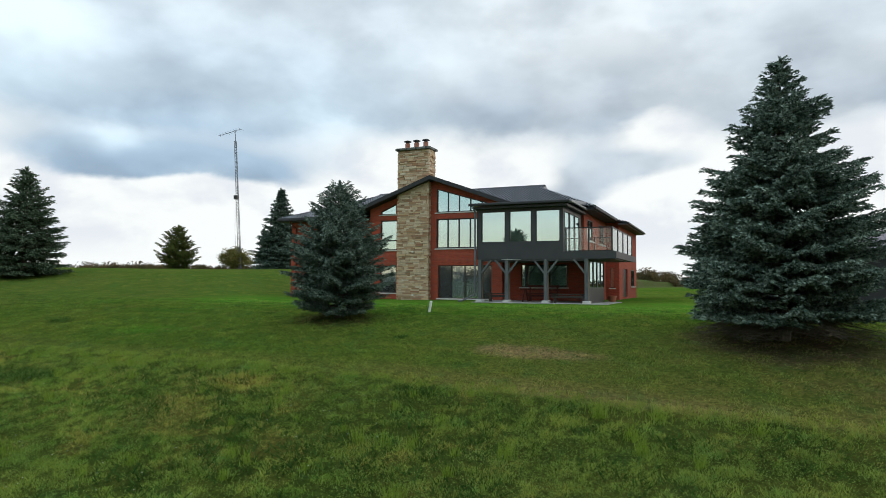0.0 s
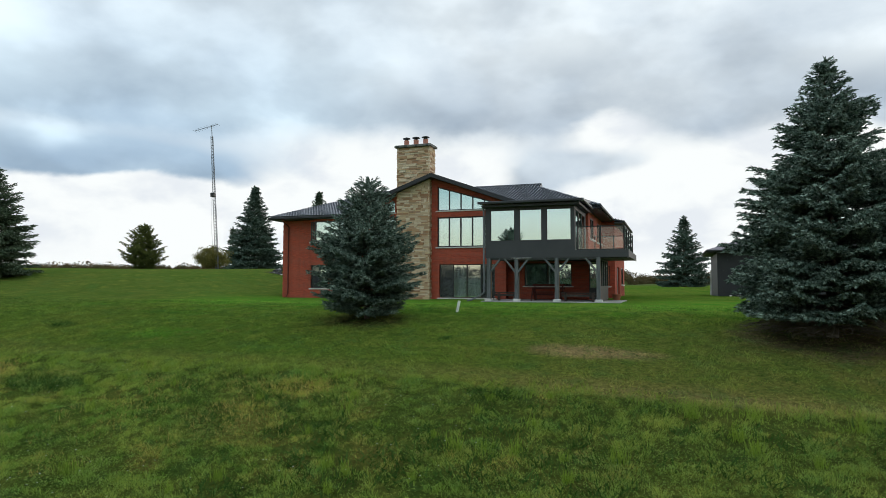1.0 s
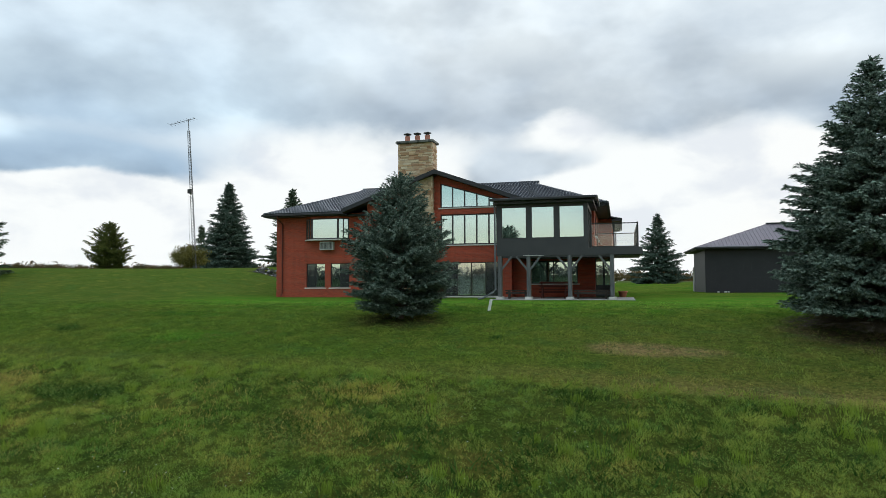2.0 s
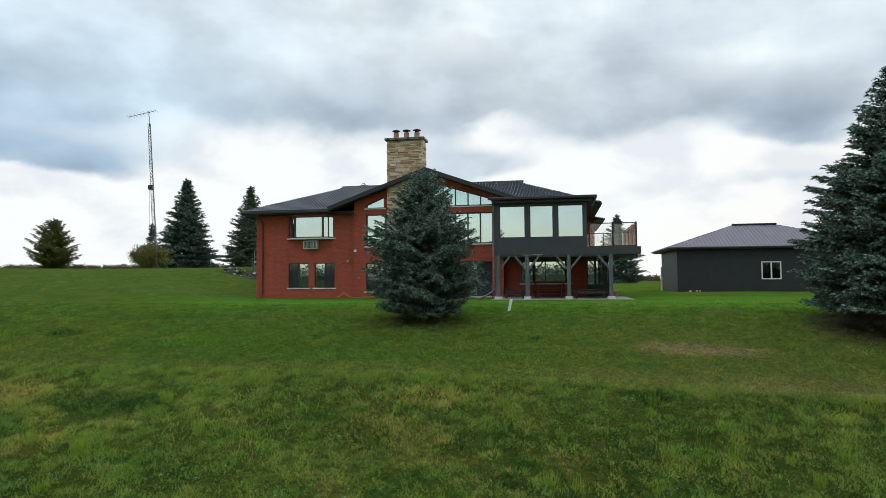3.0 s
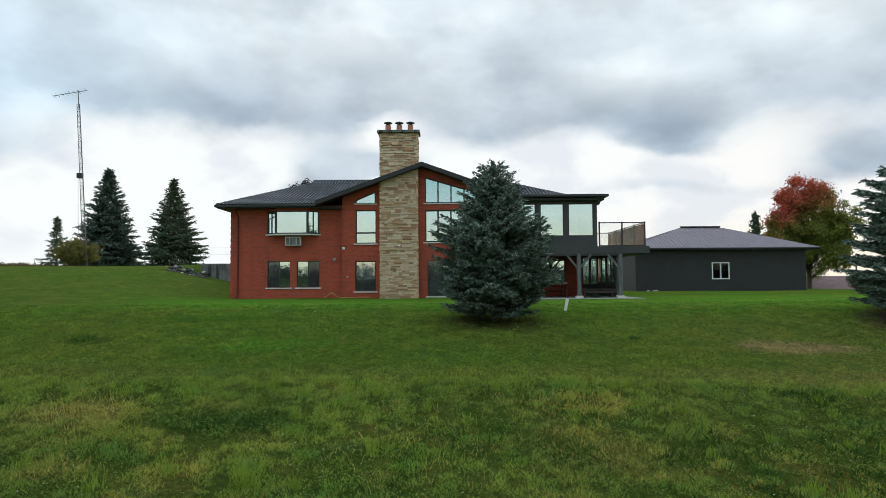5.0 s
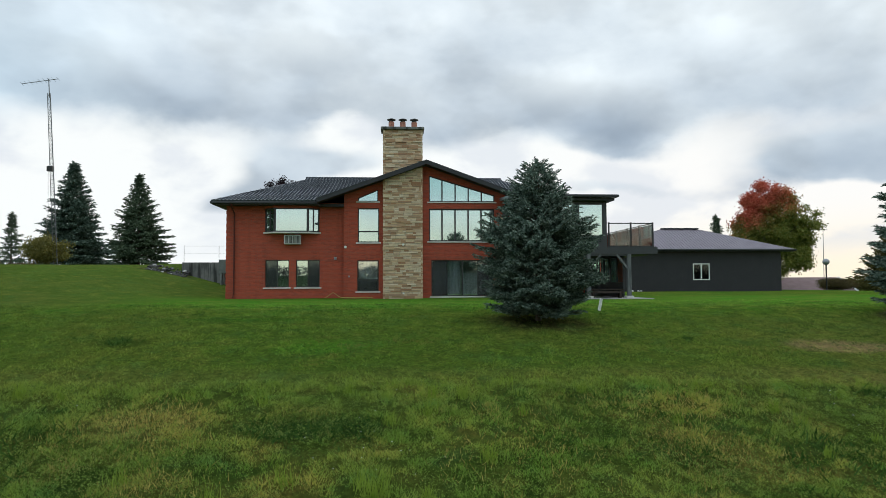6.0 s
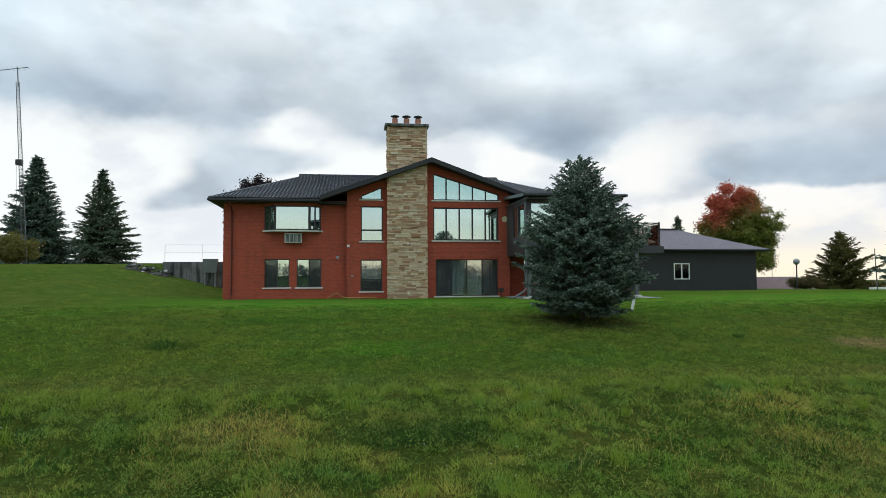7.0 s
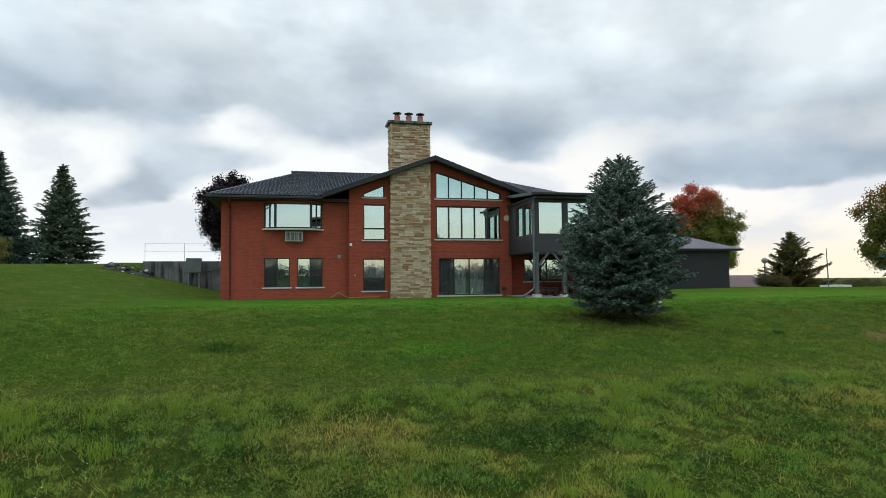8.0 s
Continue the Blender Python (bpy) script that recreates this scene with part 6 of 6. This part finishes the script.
def build_grass():
    rs = np.random.RandomState(77)
    # rough meadow at the foot of the bank
    x, y = turf_points(900000, -27, 36, -32.5, -21.6, rs, lambda a, b, r: (r < (b + 32.5) / 3.5) & (r < (a + 27) / 4) & (r < (36 - a) / 4))
    tuss = patchy(x, y, 3.6, 5.0) + 0.5 * patchy(x, y, 9.0, 8.0)
    k = tuss + rs.uniform(-0.25, 0.25, len(x)) > -0.02
    x, y, tuss = x[k], y[k], tuss[k]
    p = patchy(x, y, 0.55, 2.0)
    h = (0.030 + 0.045 * np.clip(p + 0.4, 0, 1.3) + 0.085 * np.clip(tuss, 0, 0.8)) * rs.uniform(0.5, 1.5, len(x))
    me = tri_mesh("meadow_grass", blades(x, y, h, 0.006 * rs.uniform(0.8, 1.6, len(x)), rs, 0.7), BLADE)
    tagged(new("meadow_grass", me), "rough uneven meadow grass at the foot of the bank", "grass", kind="stuff")
    # small round leaves between the blades
    x, y = turf_points(620000, -27, 35, -32.0, -21.9, rs, lambda a, b, r: (r < (b + 32.0) / 4) & (r < (a + 27) / 5) & (r < (35 - a) / 5) & (r < 0.55 + 0.5 * np.sin(a * 0.9 + 1.7 * np.sin(b * 0.7)) * np.sin(b * 1.1 + a * 0.3)))
    n = len(x)
    pts = np.stack([x, y, heights(x, y) + rs.uniform(0.02, 0.12, n)], 1)
    q = rs.normal(0, 1, (n, 3)) * np.array([1, 1, 0.45])
    q /= np.linalg.norm(q, axis=1, keepdims=True)
    w = np.cross(q, rs.normal(0, 0.5, (n, 3)) + np.array([0, 0, 1.0]))
    w /= np.linalg.norm(w, axis=1, keepdims=True)
    s = rs.uniform(0.009, 0.026, (n, 1))
    me = tri_mesh("meadow_clover", np.stack([pts - q * s, pts + w * s, pts + q * s], 1), CLOVER)
    tagged(new("meadow_clover", me), "low round-leaved clover and weeds in the meadow", "clover", kind="stuff")
    # mown lawn
    x, y = turf_points(420000, -30, 34, -22.0, -6.0, rs, lambda a, b, r: r < 1.0 - (b + 22) / 16)
    tuss = patchy(x, y, 2.6, 11.0) + 0.5 * patchy(x, y, 7.0, 14.0)
    k = tuss + rs.uniform(-0.4, 0.4, len(x)) > -0.05
    x, y, tuss = x[k], y[k], tuss[k]
    h = (0.038 + 0.04 * np.clip(tuss, 0, 0.8)) * rs.uniform(0.5, 1.5, len(x))
    me = tri_mesh("lawn_grass", blades(x, y, h, 0.012 * rs.uniform(0.8, 1.6, len(x)), rs, 0.7), LAWN)
    tagged(new("lawn_grass", me), "short mown lawn grass on the bank", "grass", kind="stuff")

    def clumps(name, label, n, box4, per, hh, r, mat, width, lean, keep=None, fixed=()):
        cx, cy = turf_points(n, *box4, rs, keep)
        cx, cy = np.concatenate([cx, [q[0] for q in fixed]]), np.concatenate([cy, [q[1] for q in fixed]])
        k = rs.randint(per // 2, per, len(cx))
        sx, sy = np.repeat(cx, k), np.repeat(cy, k)
        sz = np.repeat(rs.uniform(0.6, 1.3, len(cx)), k)
        x, y = sx + rs.normal(0, r, len(sx)) * sz, sy + rs.normal(0, r, len(sx)) * sz
        h = hh * sz * rs.uniform(0.5, 1.15, len(x))
        tagged(new(name, tri_mesh(name, blades(x, y, h, width * rs.uniform(0.7, 1.4, len(x)), rs, lean), mat)), label, "grass", kind="stuff")
    clumps("grass_tufts", "pale upright tufts of tall grass", 120, (-26, 30, -30.5, -21.9), 70, 0.33, 0.075, TUFT, 0.008, 0.26,
           fixed=((9.2, -24.9), (-1.65, -23.85), (-0.1, -22.6), (-0.8, -22.6), (-1.8, -22.6), (-0.9, -23.4), (6.7, -24.0), (7.8, -24.7), (12.0, -25.2), (7.6, -26.6), (10.4, -25.3), (13.0, -25.0),
                  (15.2, -23.5), (16.5, -24.3), (11.2, -22.3), (-1.9, -26.5), (0.1, -25.4), (-4.4, -26.6), (6.5, -23.4), (-10.4, -24.0), (-12.2, -22.5), (-8.7, -22.5), (9.4, -26.6)))
    clumps("edge_grass", "taller uncut grass along the mowing edge", 300, (-26, 30, -22.6, -21.6), 30, 0.16, 0.12, TUFT, 0.008, 0.4)
    clumps("lawn_clumps", "coarser dark clumps in the mown lawn", 6500, (-30, 34, -21.8, -9.0), 16, 0.045, 0.10, WEED, 0.014, 1.2)
    clumps("lawn_sprigs", "pale creeping sprigs in the mown lawn", 6500, (-30, 34, -21.8, -9.0), 12, 0.040, 0.09, CLOVER, 0.012, 1.3)
    dry = lambda a, b, r: patchy(a, b, 0.20, 9.0) > 0.26
    clumps("dry_grass", "dry straw-coloured grass stalks in patches", 750, (-26, 30, -30.5, -22.4), 24, 0.13, 0.22, STRAW, 0.008, 0.55, dry,
           fixed=[(-6.5 + rs.normal(0, 0.75), -23.7 + rs.normal(0, 0.55)) for i in range(80)] + [(-5.6 + rs.normal(0, 0.4), -26.0 + rs.normal(0, 0.3)) for i in range(18)] + [(4.5 + rs.normal(0, 1.1), -24.9 + rs.normal(0, 0.4)) for i in range(36)] + [(4.5 + rs.normal(0, 0.8), -23.1 + rs.normal(0, 0.35)) for i in range(55)])
    wet = lambda a, b, r: patchy(a, b, 0.24, 31.0) > 0.22
    clumps("meadow_weeds", "dark leafy weeds among the grass", 900, (-26, 30, -30.5, -22.4), 40, 0.17, 0.22, WEED, 0.020, 0.9, wet,
           fixed=[(-9.0, -18.5), (-9.3, -18.4), (7.1, -18.05), (7.0, -18.2)] + [(-4.2 + 0.3 * (i % 8), -24.3 + 0.25 * (i // 8)) for i in range(24)] + [(9.3 + 0.25 * i, -22.45) for i in range(5)])
    # small white flowers
    x, y = turf_points(700, -22, 26, -30.0, -22.6, rs, lambda a, b, r: patchy(a, b, 0.3, 15.0) > 0.25)
    z = heights(x, y) + rs.uniform(0.10, 0.28, len(x))
    c = np.stack([x, y, z], 1)
    out = []
    for k in range(5):
        a, b = 2 * np.pi * k / 5, 2 * np.pi * (k + 0.8) / 5
        r = 0.014
        out.append(np.stack([c, c + np.array([r * math.cos(a), r * math.sin(a), 0.008]), c + np.array([r * math.cos(b), r * math.sin(b), 0.008])], 1))
    tagged(new("meadow_flowers", tri_mesh("meadow_flowers", np.concatenate(out), PETAL)), "small white wild flowers in the meadow", "flowers", kind="stuff")


build_grass()


# ---- chimney stones ----
def build_stones():
    rs = random.Random(12)
    cache = {}

    def stone_mesh(w, h, d):
        key = (round(w, 2), round(h, 2), round(d, 2))
        if key not in cache:
            bm = block(-w / 2 + 0.003, w / 2 - 0.003, -d, 0.06, -h / 2 + 0.003, h / 2 - 0.003)
            for v in bm.verts:
                if v.co.y < 0:
                    v.co.x *= 0.975
                    v.co.z *= 0.93
                v.co += Vector((rs.uniform(-1, 1) * 0.008, 0, rs.uniform(-1, 1) * 0.007))
            cache[key] = mesh_from(bm, "stone", STONE)
        return cache[key]
    placed = []
    for side, x0, x1 in (("front", CX0, CX1), ("right", CY0, CY1), ("left", CY0, CY1)):
        z = -0.05
        while z < CTOP - 0.03:
            h = min(rs.choice((0.09, 0.11, 0.14, 0.18)), CTOP - z)
            if CTOP - z - h < 0.09:
                h = CTOP - z
            u = x0
            while u < x1 - 0.01:
                w = rs.choice((0.18, 0.26, 0.34, 0.42, 0.52, 0.64))
                if x1 - u - w < 0.20:
                    w = x1 - u
                # one stone through the course, or two or three thin ones laid flat
                split = rs.choice((1, 1, 2, 2)) if h > 0.12 else 1
                for k in range(split):
                    placed.append((side, u + w / 2, z + h * (k + 0.5) / split, w, h / split, rs.choice((0.015, 0.03, 0.045, 0.06))))
                u += w
            z += h
    singles = [p for p in placed if p[0] == "front"]
    order = sorted(range(len(singles)), key=lambda i: singles[i][2])
    chosen = set(order[:300])
    rest = bmesh.new()
    for i, (side, u, z, w, h, d) in enumerate(singles + [p for p in placed if p[0] != "front"]):
        m = {"front": pose(u, CY0 + 0.05, z), "right": pose(CX1 - 0.05, u, z, 0, 0, 90), "left": pose(CX0 + 0.05, u, z, 0, 0, -90)}[side]
        me = stone_mesh(w, h, d)
        if side == "front" and i in chosen:
            ob = new("stone", me)
            ob.parent = chim
            ob.matrix_local = m
        else:
            k = len(rest.verts)
            rest.from_mesh(me)
            rest.verts.ensure_lookup_table()
            for v in rest.verts[k:]:
                v.co = m @ v.co
    ob = part("stonework", rest, STONE, chim, kind="stuff")


build_stones()
